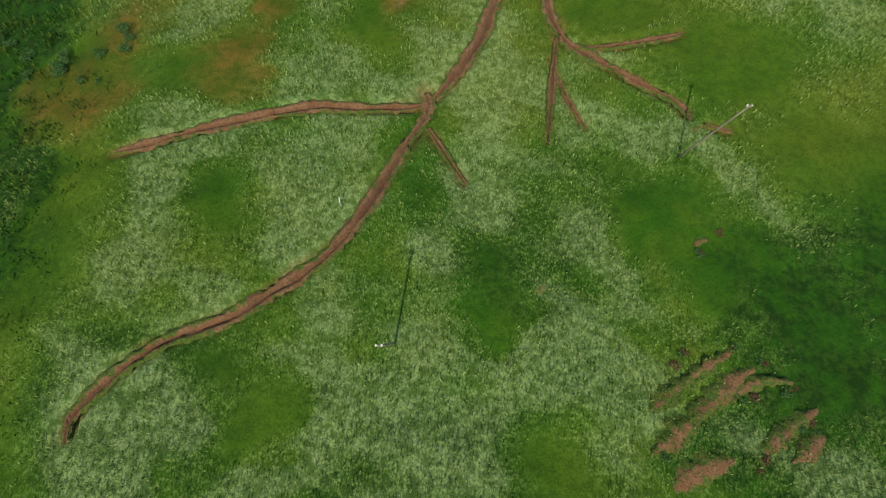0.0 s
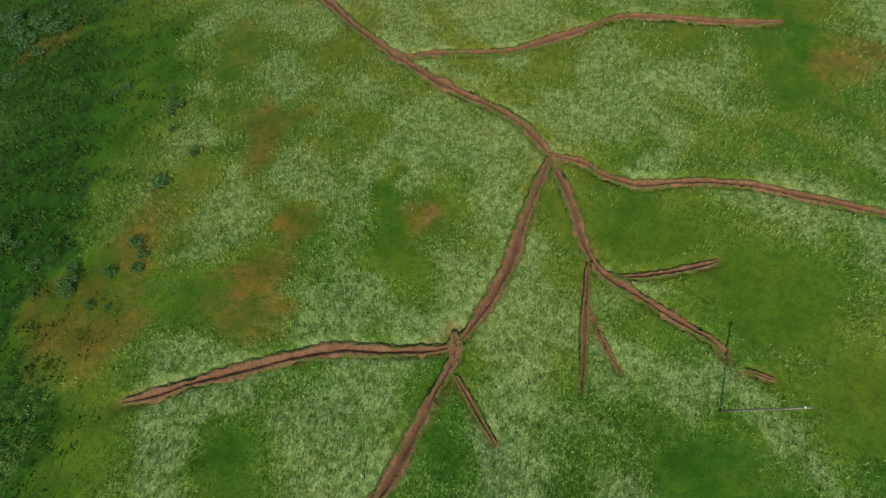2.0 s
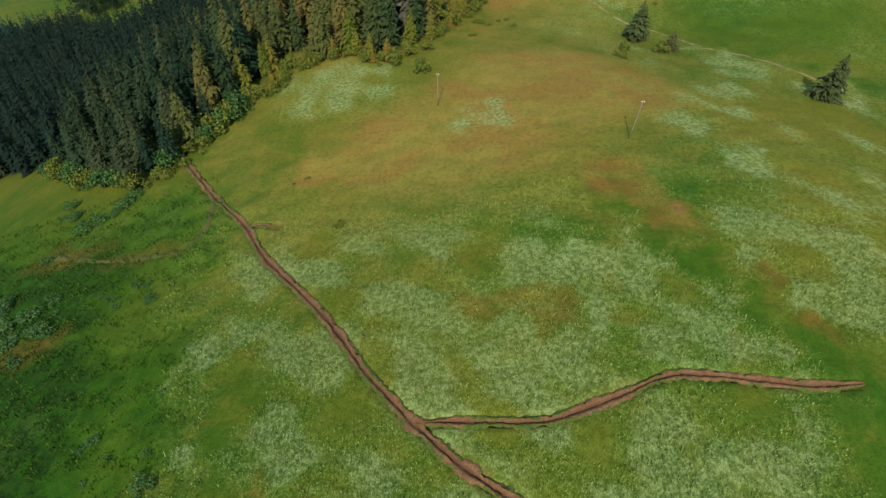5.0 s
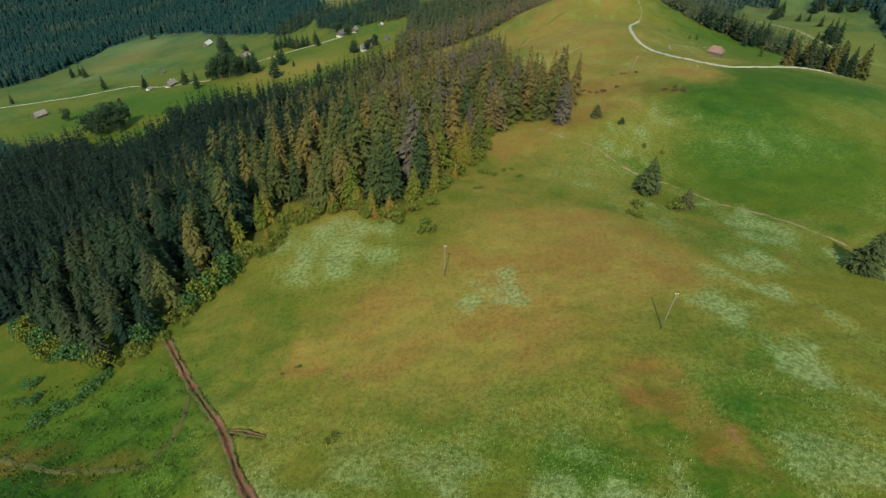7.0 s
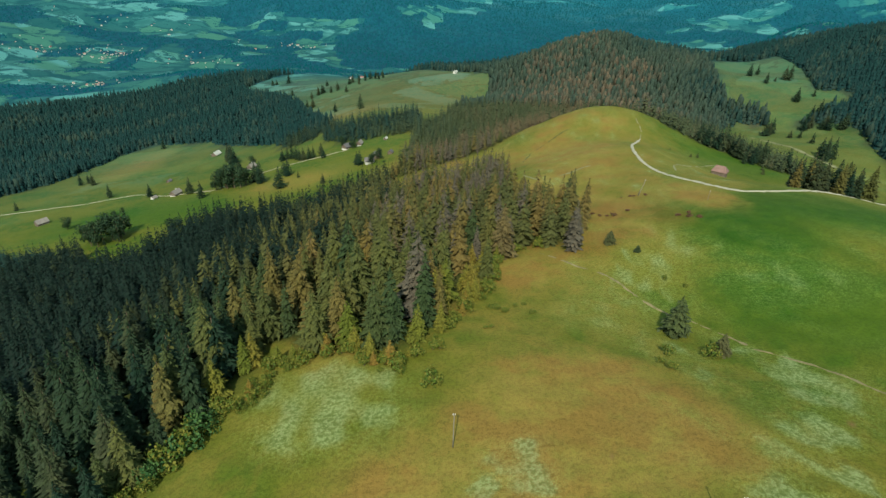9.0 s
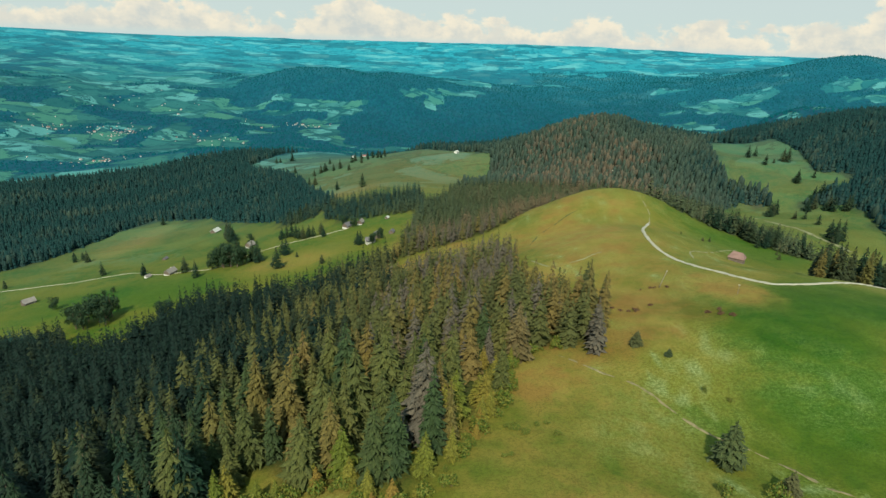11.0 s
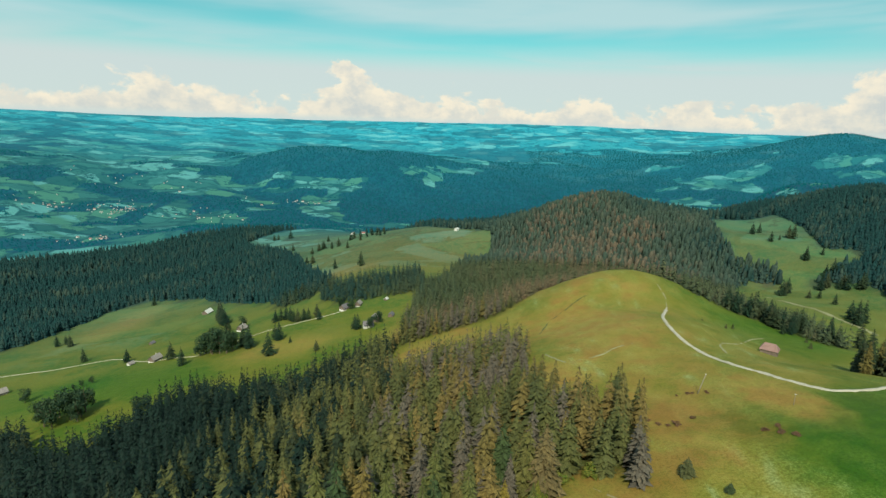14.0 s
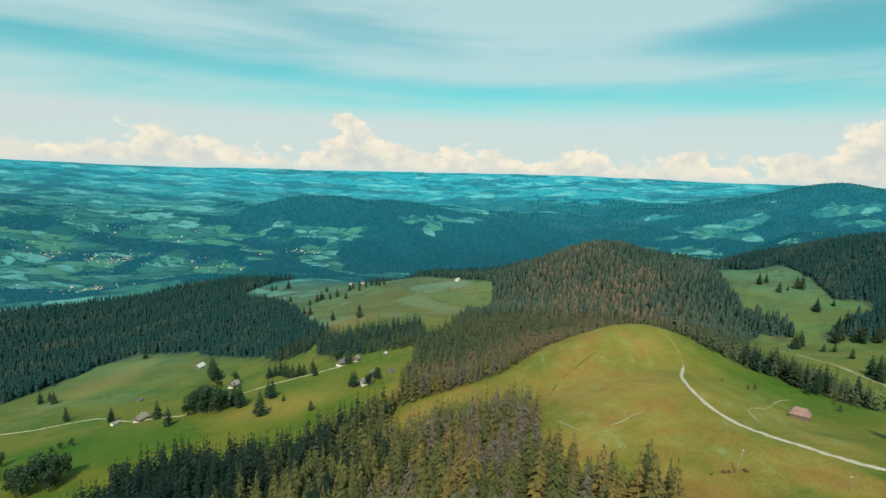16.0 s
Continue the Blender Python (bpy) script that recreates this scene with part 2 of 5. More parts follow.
def far_patches(x, y, spots):
    """How far a place of the plain lies in one of the patches, over 1 inside, with an uneven edge."""
    x = x + 34 * waves(x, y, 210, 121) + 13 * waves(x, y, 70, 122)
    y = y + 34 * waves(x, y, 210, 123) + 13 * waves(x, y, 70, 124)
    best = np.zeros_like(x)
    for cx, cy, rx, ry in spots:
        best = np.maximum(best, 1.6 - np.hypot((x - cx) / rx, (y - cy) / ry))
    return best


# small grassy gaps in the ridge forest: x, y, radius
GLADES = [(-67, 263, 6.5), (-30, 246, 6.0), (-50, 254, 4.5), (-60, 236, 4.0), (-20, 240, 3.5)]


def wooded(x, y):
    """True where closed forest stands."""
    x, y = np.asarray(x, float), np.asarray(y, float)
    open_ = np.zeros(x.shape, bool)
    for corners in OPEN_LAND:
        open_ |= inside_polygon(x, y, corners)
    d = np.hypot(x, y - 100)
    patchy = waves(x, y * 2.2, 900, 11) + 0.8 * waves(x, y * 2.2, 330, 12) + 0.35 * waves(x, y * 2, 120, 13)
    lean = -0.12 - 0.36 * np.tanh((x + 200) / 320) + np.where(y < 2150, -0.35, 0.0)
    lean = np.where((x < -450) | (y > 3900), 0.20, lean)
    woods, fields = far_patches(x, y, FAR_WOODS), far_patches(x, y, FAR_FIELDS)
    far_wood = np.where(np.maximum(woods, fields) > 0.6, woods > fields, patchy > lean)
    return np.where(d < 1650, ~open_, far_wood & ~open_)


# ditches dug into the meadow: centre lines, and their width
DITCHES = [
    (2.3, [(-76.6, 179.7), (-62.3, 161.1), (-50.3, 147.1), (-43.3, 135.9), (-34.9, 125.7), (-27.6, 117.0), (-22.4, 109.8), (-17.8, 102.9),
           (-12.8, 97.0), (-9.7, 93.5), (-5.1, 88.9), (-0.6, 85.4), (4.8, 82.0), (9.4, 78.4), (12.9, 73.0)]),
    (1.7, [(-50.3, 147.1), (-46.0, 146.2), (-40.5, 144.4)]),
    (2.0, [(-9.7, 93.9), (-1.9, 93.7), (7.0, 93.5), (11.9, 94.6), (18.8, 97.2), (26.0, 100.0), (31.0, 100.1), (38.1, 99.2), (45.2, 98.3), (52.7, 98.6)]),
    (1.6, [(12.9, 73.3), (17.9, 71.5), (20.5, 69.6), (25.2, 68.2), (31.6, 68.5), (41.2, 68.0), (48.8, 66.2), (60.0, 63.6), (72, 60.5)])]
DITCHES += [
    (2.3, [(12.9, 72.8), (10.3, 66.7), (8.1, 61.2), (6.3, 55.9), (3.9, 51.3), (1.7, 48.0), (-0.9, 44.6)]),
    (2.0, [(12.9, 72.8), (15.3, 64.9), (16.4, 58.7), (18.3, 54.9), (21.8, 52.5), (26.6, 49.0), (31.9, 45.5), (33.4, 42.5)]),
    (1.3, [(34.9, 42.3), (38.6, 40.9)]), (1.4, [(19.0, 54.3), (23.6, 54.4), (29.0, 55.3), (34.5, 56.8)]),
    (1.1, [(16.7, 56.1), (15.8, 50.4), (15.0, 45.0), (14.2, 38.8)]), (1.1, [(16.0, 50.4), (17.4, 45.8), (19.4, 41.4)])]
DITCHES += [
    (2.0, [(-0.9, 44.6), (-4, 44.0), (-8.8, 43.7), (-15.0, 43.8), (-20.9, 42.6), (-26.1, 41.1), (-31.2, 39.7), (-35.6, 38.2), (-39.1, 37.4)]),
    (3.2, [(-1.0, 46.4), (-0.9, 44.5), (-1.1, 42.0)]), (1.3, [(-0.9, 40.9), (1.5, 36.7), (3.9, 32.7)]),
    (2.2, [(-0.9, 44.6), (-1.4, 42.5), (-4.2, 37.3), (-7.4, 30.8), (-11.0, 24.9), (-14.4, 21.4), (-17.8, 18.8), (-22.1, 15.9), (-27.6, 13.9), (-31.7, 11.0),
           (-34.5, 8.0), (-35.9, 5.8), (-35.9, 3.5)])]


def along(points, step):
    """Points at even steps on a smooth line through the given ones."""
    p = [Vector((*q, 0)) for q in points]
    p = [2 * p[0] - p[1]] + p + [2 * p[-1] - p[-2]]
    fine = []
    for a, b, c, d in zip(p, p[1:], p[2:], p[3:]):
        for k in range(12):
            t = k / 12
            fine.append(0.5 * (2 * b + (c - a) * t + (2 * a - 5 * b + 4 * c - d) * t * t + (3 * b - a - 3 * c + d) * t**3))
    fine.append(p[-2])
    out, left = [fine[0]], step
    for a, b in zip(fine, fine[1:]):
        gap = (b - a).length
        while gap >= left > 0:
            a = a + (b - a) * (left / gap)
            out.append(a)
            gap, left = (b - a).length, step
        left -= gap
    return out


def off_line(x, y, line):
    """Distance of many places to a line of points."""
    best = np.full(x.shape, 1e9)
    for a, b in zip(line, line[1:]):
        ux, uy = b.x - a.x, b.y - a.y
        n = max(ux * ux + uy * uy, 1e-9)
        t = np.clip(((x - a.x) * ux + (y - a.y) * uy) / n, 0, 1)
        best = np.minimum(best, np.hypot(x - a.x - t * ux, y - a.y - t * uy))
    return best


# ---- materials ----
def material(name):
    m = bpy.data.materials.new(name)
    m.use_nodes = True
    n = Nodes(m.node_tree)
    shader = n.tree.nodes.new("ShaderNodeBsdfPrincipled")
    end = n.tree.nodes.new("ShaderNodeOutputMaterial")
    n.put(end.inputs[0], shader.outputs[0])
    return m, n, shader


def place(n):
    return n.tree.nodes.new("ShaderNodeNewGeometry").outputs["Position"]


def bumped(n, shader, value, strength, distance):
    b = n.add("ShaderNodeBump", Height=value, Strength=strength, Distance=distance)
    n.put(shader.inputs["Normal"], b.outputs[0])


def plain(name, colour, other, scale, rough=0.85, bump=0.3, size=0.02, metal=0.0):
    """A surface that varies between two colours at two scales, with fine relief."""
    m, n, s = material(name)
    p = n.tree.nodes.new("ShaderNodeTexCoord").outputs["Object"]
    a, b = n.noise(p, scale, 4.0), n.noise(p, scale * 7, 3.0)
    f = n.math("ADD", n.math("MULTIPLY", a, 0.65), n.math("MULTIPLY", b, 0.35))
    n.put(s.inputs["Base Color"], n.mix(n.step(f, 0.35, 0.65), colour, other))
    s.inputs["Roughness"].default_value, s.inputs["Metallic"].default_value = rough, metal
    bumped(n, s, b, bump, size)
    return m


def meadow_material():
    m, n, s = material("meadow")
    p = place(n)
    cover, use = n.attribute("cover"), n.attribute("use")
    split = n.tree.nodes.new("ShaderNodeSeparateColor")
    n.put(split.inputs[0], cover.outputs["Color"])
    flower, dry, lush = split.outputs
    split2 = n.tree.nodes.new("ShaderNodeSeparateColor")
    n.put(split2.inputs[0], use.outputs["Color"])
    soil, wood, farm = split2.outputs
    broad, mid = n.noise(p, 0.018, 4.0, 0.6), n.noise(p, 0.16, 4.0, 0.6, 0.4)
    tuft, blade = n.noise(p, 1.1, 4.0, 0.65), n.noise(n.scaled(p, (1.0, 0.6, 1.0)), 5.0, 2.0, 0.7)
    grass = n.mix(n.step(broad, 0.36, 0.62), (0.052, 0.104, 0.007), (0.118, 0.132, 0.012))
    grass = n.mix(n.step(mid, 0.42, 0.66, 0.0, 0.6), grass, (0.145, 0.132, 0.017))
    grass = n.mix(n.math("MULTIPLY", lush, 0.9), grass, n.mix(n.step(mid, 0.3, 0.7), (0.006, 0.070, 0.001), (0.019, 0.108, 0.002)))
    scrub = n.math("MULTIPLY", n.step(lush, 0.66, 0.95), n.step(n.noise(p, 0.33, 5.0, 0.68), 0.40, 0.56, 0.45, 1.0))
    grass = n.mix(scrub, grass, n.mix(n.step(tuft, 0.4, 0.6), (0.005, 0.030, 0.002), (0.020, 0.056, 0.004)))
    straw = n.mix(n.step(tuft, 0.35, 0.65), (0.290, 0.205, 0.050), (0.245, 0.200, 0.042))
    grass = n.mix(n.math("MULTIPLY", n.math("MULTIPLY", dry, n.step(mid, 0.25, 0.6, 0.65, 1.0)), 0.96), grass, straw)
    brown = n.mix(n.step(mid, 0.35, 0.65), (0.095, 0.078, 0.010), (0.185, 0.098, 0.022))
    grass = n.mix(n.math("MULTIPLY", cover.outputs["Alpha"], n.step(tuft, 0.3, 0.6, 0.5, 0.9)), grass, brown)
    rust = n.math("MULTIPLY", n.step(dry, 0.30, 0.85), n.step(n.noise(p, 0.055, 5.0, 0.65), 0.43, 0.60))
    grass = n.mix(n.math("MULTIPLY", rust, 0.58), grass, (0.250, 0.128, 0.034))
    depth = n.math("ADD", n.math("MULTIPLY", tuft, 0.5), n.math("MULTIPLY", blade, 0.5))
    # Shade in the gaps between tufts is painted as dark green.
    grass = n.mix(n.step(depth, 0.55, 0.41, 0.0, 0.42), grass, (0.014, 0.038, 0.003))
    fleck = n.step(n.noise(n.scaled(p, (1.0, 0.55, 1.0)), 5.6, 1.0, 0.6), 0.47, 0.60)
    heads = n.math("MULTIPLY", fleck, n.math("MULTIPLY", flower, n.step(tuft, 0.32, 0.62)))
    grass = n.mix(n.math("MULTIPLY", heads, 0.58), grass, (0.32, 0.42, 0.135))
    grass = n.mix(n.step(flower, 0.50, 1.0, 0.0, 0.48), grass, n.mix(n.step(tuft, 0.4, 0.6), (0.120, 0.180, 0.062), (0.27, 0.345, 0.175)))
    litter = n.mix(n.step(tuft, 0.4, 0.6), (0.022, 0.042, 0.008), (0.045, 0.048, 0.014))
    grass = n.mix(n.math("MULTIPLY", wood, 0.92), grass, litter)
    earth = n.mix(n.step(tuft, 0.35, 0.65), (0.165, 0.074, 0.034), (0.215, 0.112, 0.060))
    grass = n.mix(n.math("MULTIPLY", soil, n.step(depth, 0.36, 0.56, 0.4, 1.0)), grass, earth)
    warp = n.add("ShaderNodeTexNoise", Vector=p, Scale=0.006, Detail=3.0)
    bent = n.tree.nodes.new("ShaderNodeVectorMath")
    bent.operation = "MULTIPLY_ADD"
    n.put(bent.inputs[0], warp.outputs["Color"])
    bent.inputs[1].default_value = (110, 110, 0)
    n.put(bent.inputs[2], p)
    plot = n.scaled(bent.outputs[0], (0.8, 1.15, 0.0))
    cells = n.add("ShaderNodeTexVoronoi", Vector=plot, Scale=0.0115, Randomness=1.0)
    border = n.tree.nodes.new("ShaderNodeTexVoronoi")
    border.feature = "DISTANCE_TO_EDGE"
    n.put(border.inputs["Vector"], plot)
    border.inputs["Scale"].default_value = 0.0115
    tint = n.tree.nodes.new("ShaderNodeSeparateColor")
    n.put(tint.inputs[0], cells.outputs["Color"])
    # Field, hedge and wood colours here include a teal distance haze.
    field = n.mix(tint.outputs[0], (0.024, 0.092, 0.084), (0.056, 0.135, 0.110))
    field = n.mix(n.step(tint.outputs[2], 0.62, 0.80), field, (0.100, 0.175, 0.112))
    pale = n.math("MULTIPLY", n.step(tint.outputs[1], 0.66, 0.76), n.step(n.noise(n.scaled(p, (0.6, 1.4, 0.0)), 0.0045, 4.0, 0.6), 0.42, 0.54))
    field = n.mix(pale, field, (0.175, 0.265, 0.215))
    sward = n.noise(n.scaled(p, (1.0, 1.6, 0.0)), 0.035, 5.0, 0.7)
    field = n.mix(n.step(sward, 0.35, 0.65, 0.0, 0.35), field, n.mix(1.0, field, (0.60, 0.72, 0.85), "MULTIPLY"))
    tree_line = n.math("MULTIPLY", n.step(border.outputs[0], 0.085, 0.035), n.step(n.noise(p, 0.011, 4.0, 0.7), 0.44, 0.52))
    hedge = n.math("MAXIMUM", tree_line, n.step(n.noise(n.scaled(p, (0.8, 1.1, 0.0)), 0.0145, 8.0, 0.74), 0.545, 0.555))
    field = n.mix(n.math("MULTIPLY", hedge, 0.9), field, (0.010, 0.068, 0.070))
    copse = n.step(n.math("ADD", wood, n.math("MULTIPLY", n.math("SUBTRACT", n.noise(p, 0.024, 6.0, 0.7), 0.5), 1.3)), 0.47, 0.53)
    thicket = n.noise(n.scaled(p, (1.0, 0.5, 1.0)), 0.06, 3.0, 0.7)
    field = n.mix(copse, field, n.mix(n.step(thicket, 0.4, 0.6), (0.005, 0.050, 0.070), (0.009, 0.074, 0.094)))
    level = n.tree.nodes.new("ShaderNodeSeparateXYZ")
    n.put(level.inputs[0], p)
    # Bluer towards the horizon: haze painted into the base colour.
    haze_blue = n.mix(hedge, (0.052, 0.300, 0.325), (0.020, 0.210, 0.245))
    haze_blue = n.mix(n.math("MULTIPLY", pale, 0.8), haze_blue, (0.240, 0.420, 0.390))
    field = n.mix(n.math("MULTIPLY", n.step(level.outputs[1], 2300.0, 4500.0, 0.0, 0.85), n.math("SUBTRACT", 1.0, n.math("MULTIPLY", copse, 0.45))), field, haze_blue)
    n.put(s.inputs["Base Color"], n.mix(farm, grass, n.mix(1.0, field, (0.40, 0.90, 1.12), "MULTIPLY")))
    s.inputs["Roughness"].default_value = 0.9
    s.inputs["Specular IOR Level"].default_value = 0.15
    bumped(n, s, n.math("MULTIPLY", depth, n.math("SUBTRACT", 1.0, farm)), 0.8, 0.35)
    return m


def needles(name, own, deep, mid, brown):
    """Spruce needles; each tree, or each tree of the joined woods, has its own tone."""
    m, n, s = material(name)
    p = place(n)
    if own:
        tone = n.tree.nodes.new("ShaderNodeObjectInfo").outputs["Random"]
    else:
        tone = n.attribute("tone").outputs["Fac"]
    bough = n.tree.nodes.new("ShaderNodeNewGeometry").outputs["Random Per Island"]
    tuft = n.noise(n.scaled(p, (1.0, 1.0, 0.8)), 2.4, 3.0, 0.7)
    green = n.mix(n.step(tone, 0.0, 0.5), deep, mid)
    green = n.mix(n.step(tone, 0.60, 1.0), green, brown)
    if name in ("needles", "needles_woods"):
        green = n.mix(n.step(tone, 0.94, 0.98), green, (0.080, 0.072, 0.056))
    green = n.mix(n.step(bough, 0.0, 1.0, 0.0, 0.75), green, n.mix(1.0, green, (1.55, 1.48, 1.35), "MULTIPLY"))
    # Dark flecks paint the crown's inner shadow into the needle colour.
    green = n.mix(n.step(tuft, 0.56, 0.42, 0.0, 0.7), green, n.mix(1.0, green, (0.42, 0.46, 0.48), "MULTIPLY"))
    n.put(s.inputs["Base Color"], green)
    s.inputs["Roughness"].default_value = 0.75
    s.inputs["Specular IOR Level"].default_value = 0.2
    return m


def leaves(name, low, high):
    m, n, s = material(name)
    info = n.tree.nodes.new("ShaderNodeNewGeometry").outputs["Random Per Island"]
    n.put(s.inputs["Base Color"], n.mix(n.step(info, 0.1, 0.9), low, high))
    s.inputs["Roughness"].default_value = 0.7
    s.inputs["Specular IOR Level"].default_value = 0.25
    return m


def earth_material(name="earth", bare=0.44):
    m, n, s = material(name)
    p = place(n)
    a, b = n.noise(p, 0.7, 4.0, 0.6), n.noise(p, 3.5, 4.0, 0.65)
    c = n.mix(n.step(a, 0.35, 0.65), (0.172, 0.074, 0.034), (0.225, 0.115, 0.062))
    c = n.mix(n.step(b, 0.58, 0.36, 0.0, 0.6), c, (0.060, 0.036, 0.022))
    # Shade in the channel painted as darker earth, by ditch depth.
    channel_shade = n.attribute("depth").outputs["Fac"]
    c = n.mix(n.math("MULTIPLY", channel_shade, n.step(n.noise(p, 0.22, 3.0, 0.6), 0.35, 0.65, 0.35, 0.95)), c, (0.090, 0.038, 0.020))
    rim = n.attribute("rim").outputs["Fac"]
    clod, run = n.math("SUBTRACT", n.noise(p, 0.9, 4.0, 0.7), 0.5), n.math("SUBTRACT", n.noise(p, 0.10, 2.0, 0.5), 0.5)
    turf = n.step(n.math("ADD", rim, n.math("ADD", n.math("MULTIPLY", clod, 2.2), n.math("MULTIPLY", run, 1.6))), bare, bare + 0.36)
    c = n.mix(turf, c, n.mix(n.step(b, 0.4, 0.6), (0.030, 0.070, 0.006), (0.085, 0.105, 0.012)))
    n.put(s.inputs["Base Color"], c)
    s.inputs["Roughness"].default_value = 0.95
    bumped(n, s, n.math("ADD", a, b), 0.8, 0.25)
    return m


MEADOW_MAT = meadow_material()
NEEDLES = needles("needles", True, (0.028, 0.050, 0.018), (0.064, 0.074, 0.020), (0.112, 0.085, 0.024))
NEEDLES_YOUNG = needles("young_needles", True, (0.075, 0.098, 0.012), (0.125, 0.122, 0.018), (0.165, 0.110, 0.022))
# The dark end of this tone holds the western slope's shade.
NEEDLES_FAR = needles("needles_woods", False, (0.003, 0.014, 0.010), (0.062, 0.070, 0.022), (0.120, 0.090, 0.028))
# Valley and hill needles carry distance haze; the hills also cloud shade.
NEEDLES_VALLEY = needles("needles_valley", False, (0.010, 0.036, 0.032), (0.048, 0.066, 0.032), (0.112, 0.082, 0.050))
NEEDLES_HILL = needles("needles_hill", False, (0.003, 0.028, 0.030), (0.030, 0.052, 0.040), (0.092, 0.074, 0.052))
NEEDLES_LONE = needles("needles_meadow", True, (0.026, 0.048, 0.022), (0.048, 0.066, 0.024), (0.070, 0.072, 0.030))
# This dark tone also paints the shade on the forest slope.
NEEDLES_DARK = needles("needles_single", True, (0.006, 0.023, 0.013), (0.015, 0.033, 0.015), (0.032, 0.043, 0.019))
EARTH = earth_material()
BANK_EARTH = earth_material("bank_earth", 0.02)
BARK = plain("bark", (0.10, 0.070, 0.048), (0.17, 0.125, 0.090), 1.2, 0.95, 0.6, 0.05)
GRAVEL = plain("gravel", (0.30, 0.285, 0.225), (0.40, 0.375, 0.305), 0.6, 0.95, 0.5, 0.03)
WORN = plain("worn_turf", (0.13, 0.115, 0.045), (0.24, 0.20, 0.105), 0.5, 0.95, 0.5, 0.05)
TRACK_TURF = plain("track_turf", (0.045, 0.060, 0.010), (0.090, 0.085, 0.018), 0.4, 0.95, 0.5, 0.05)
PALE_TURF = plain("pale_turf", (0.15, 0.155, 0.066), (0.24, 0.24, 0.13), 0.25, 0.95, 0.5, 0.05)
BUSH_LEAF = leaves("bush_leaf", (0.055, 0.105, 0.014), (0.155, 0.155, 0.024))
DARK_LEAF = leaves("dark_leaf", (0.022, 0.075, 0.020), (0.062, 0.125, 0.034))
RUST_LEAF = leaves("heath_leaf", (0.050, 0.042, 0.018), (0.165, 0.080, 0.048))
POLE_WOOD = plain("pole_wood", (0.16, 0.14, 0.11), (0.26, 0.23, 0.185), 0.8, 0.9, 0.4, 0.02)
PORCELAIN = plain("porcelain", (0.80, 0.80, 0.78), (0.70, 0.70, 0.68), 5.0, 0.3, 0.05, 0.002)
BOARDS = plain("weathered_boards", (0.105, 0.078, 0.062), (0.18, 0.145, 0.12), 0.9, 0.9, 0.5, 0.02)
SHINGLE = plain("red_shingles", (0.175, 0.105, 0.092), (0.24, 0.150, 0.135), 0.9, 0.85, 0.5, 0.03)
SLATE = plain("grey_shingles", (0.16, 0.145, 0.14), (0.25, 0.23, 0.215), 0.7, 0.8, 0.5, 0.03)
SHEET = plain("pale_sheet_roof", (0.40, 0.42, 0.40), (0.50, 0.51, 0.49), 0.5, 0.55, 0.1, 0.01)
DARK_TILE = plain("dark_tiles", (0.085, 0.085, 0.10), (0.14, 0.13, 0.14), 0.8, 0.7, 0.4, 0.03)
PLASTER = plain("white_plaster", (0.54, 0.53, 0.50), (0.64, 0.63, 0.60), 0.6, 0.9, 0.2, 0.01)
TILE = plain("clay_tiles", (0.200, 0.088, 0.078), (0.270, 0.130, 0.118), 0.6, 0.85, 0.4, 0.03)
PANE = plain("window_glass", (0.035, 0.045, 0.055), (0.05, 0.06, 0.07), 0.5, 0.12, 0.02, 0.002)


# ---- meshes ----
def mesh_of(name, verts, faces, mat, smooth=False):
    me = bpy.data.meshes.new(name)
    me.from_pydata(verts, [], faces)
    me.materials.append(mat)
    if smooth:
        me.polygons.foreach_set("use_smooth", [True] * len(me.polygons))
    me.update()
    return me


def part(name, me, parent, label=""):
    ob = new(name, me)
    ob.parent = parent
    return tagged(ob, label)


def steps(lo, fine_lo, fine_hi, hi, fine, growth, most):
    """Grid lines that are close between fine_lo and fine_hi and spread out beyond."""
    mid = list(np.arange(fine_lo, fine_hi + 0.01, fine))
    up, gap, v = [], fine, fine_hi
    while v < hi:
        gap = min(gap * growth, most)
        v += gap
        up.append(min(v, hi))
    down, gap, v = [], fine, fine_lo
    while v > lo:
        gap = min(gap * growth, most)
        v -= gap
        down.append(max(v, lo))
    return np.array(down[::-1] + mid + up)


# bare, dry, flowery and lush patches of the meadow: x, y, half length along x, half length along y
NO_FLOWERS = [
    (28, 28, 6, 8), (35, 23, 9, 7), (42, 15, 8, 10), (7, 17, 4, 4), (-18, 5, 4, 5), (-46, 21, 5, 9), (49, 39, 9, 7), (-29, 79, 6, 7), (27, 140, 4, 6),
    (33, 131, 4, 6), (39, 122, 4, 6), (44, 113, 4, 6), (49, 104, 4, 6), (55, 97, 5, 6), (-22, 60, 3, 5), (-28, 52, 4, 5), (-10, 64, 3, 7),
    (-38, 99, 5, 10), (24, 61, 9, 5)]
NO_FLOWERS += [
    (52, 89, 9, 11), (24, 75, 5, 2), (-60, 94, 16, 29), (-48, 53, 11, 11), (39, 52, 11, 8), (-70, 50, 20, 60), (-135, 120, 40, 80), (-44, 32, 6, 12),
    (-85, 120, 30, 30), (60, 20, 14, 30), (10, -25, 60, 18)]
DRY = [
    (31, 139, 2, 3), (39, 130, 2, 4), (46, 118, 2, 4), (52, 108, 2, 4), (34, 133, 2, 2), (-29, 79, 5, 7), (-22, 60, 3, 5), (-28, 52, 3, 4),
    (-5, 62, 3, 3), (-44, 59, 5, 6), (-46, 47, 5, 5), (-50, 48, 5, 5), (-44, 59, 6, 7), (-26, 51, 4, 5), (11, 113, 6, 5), (1, 115, 5, 4),
    (28, 147, 5, 8), (36, 135, 5, 4), (-6, 170, 31, 26)]
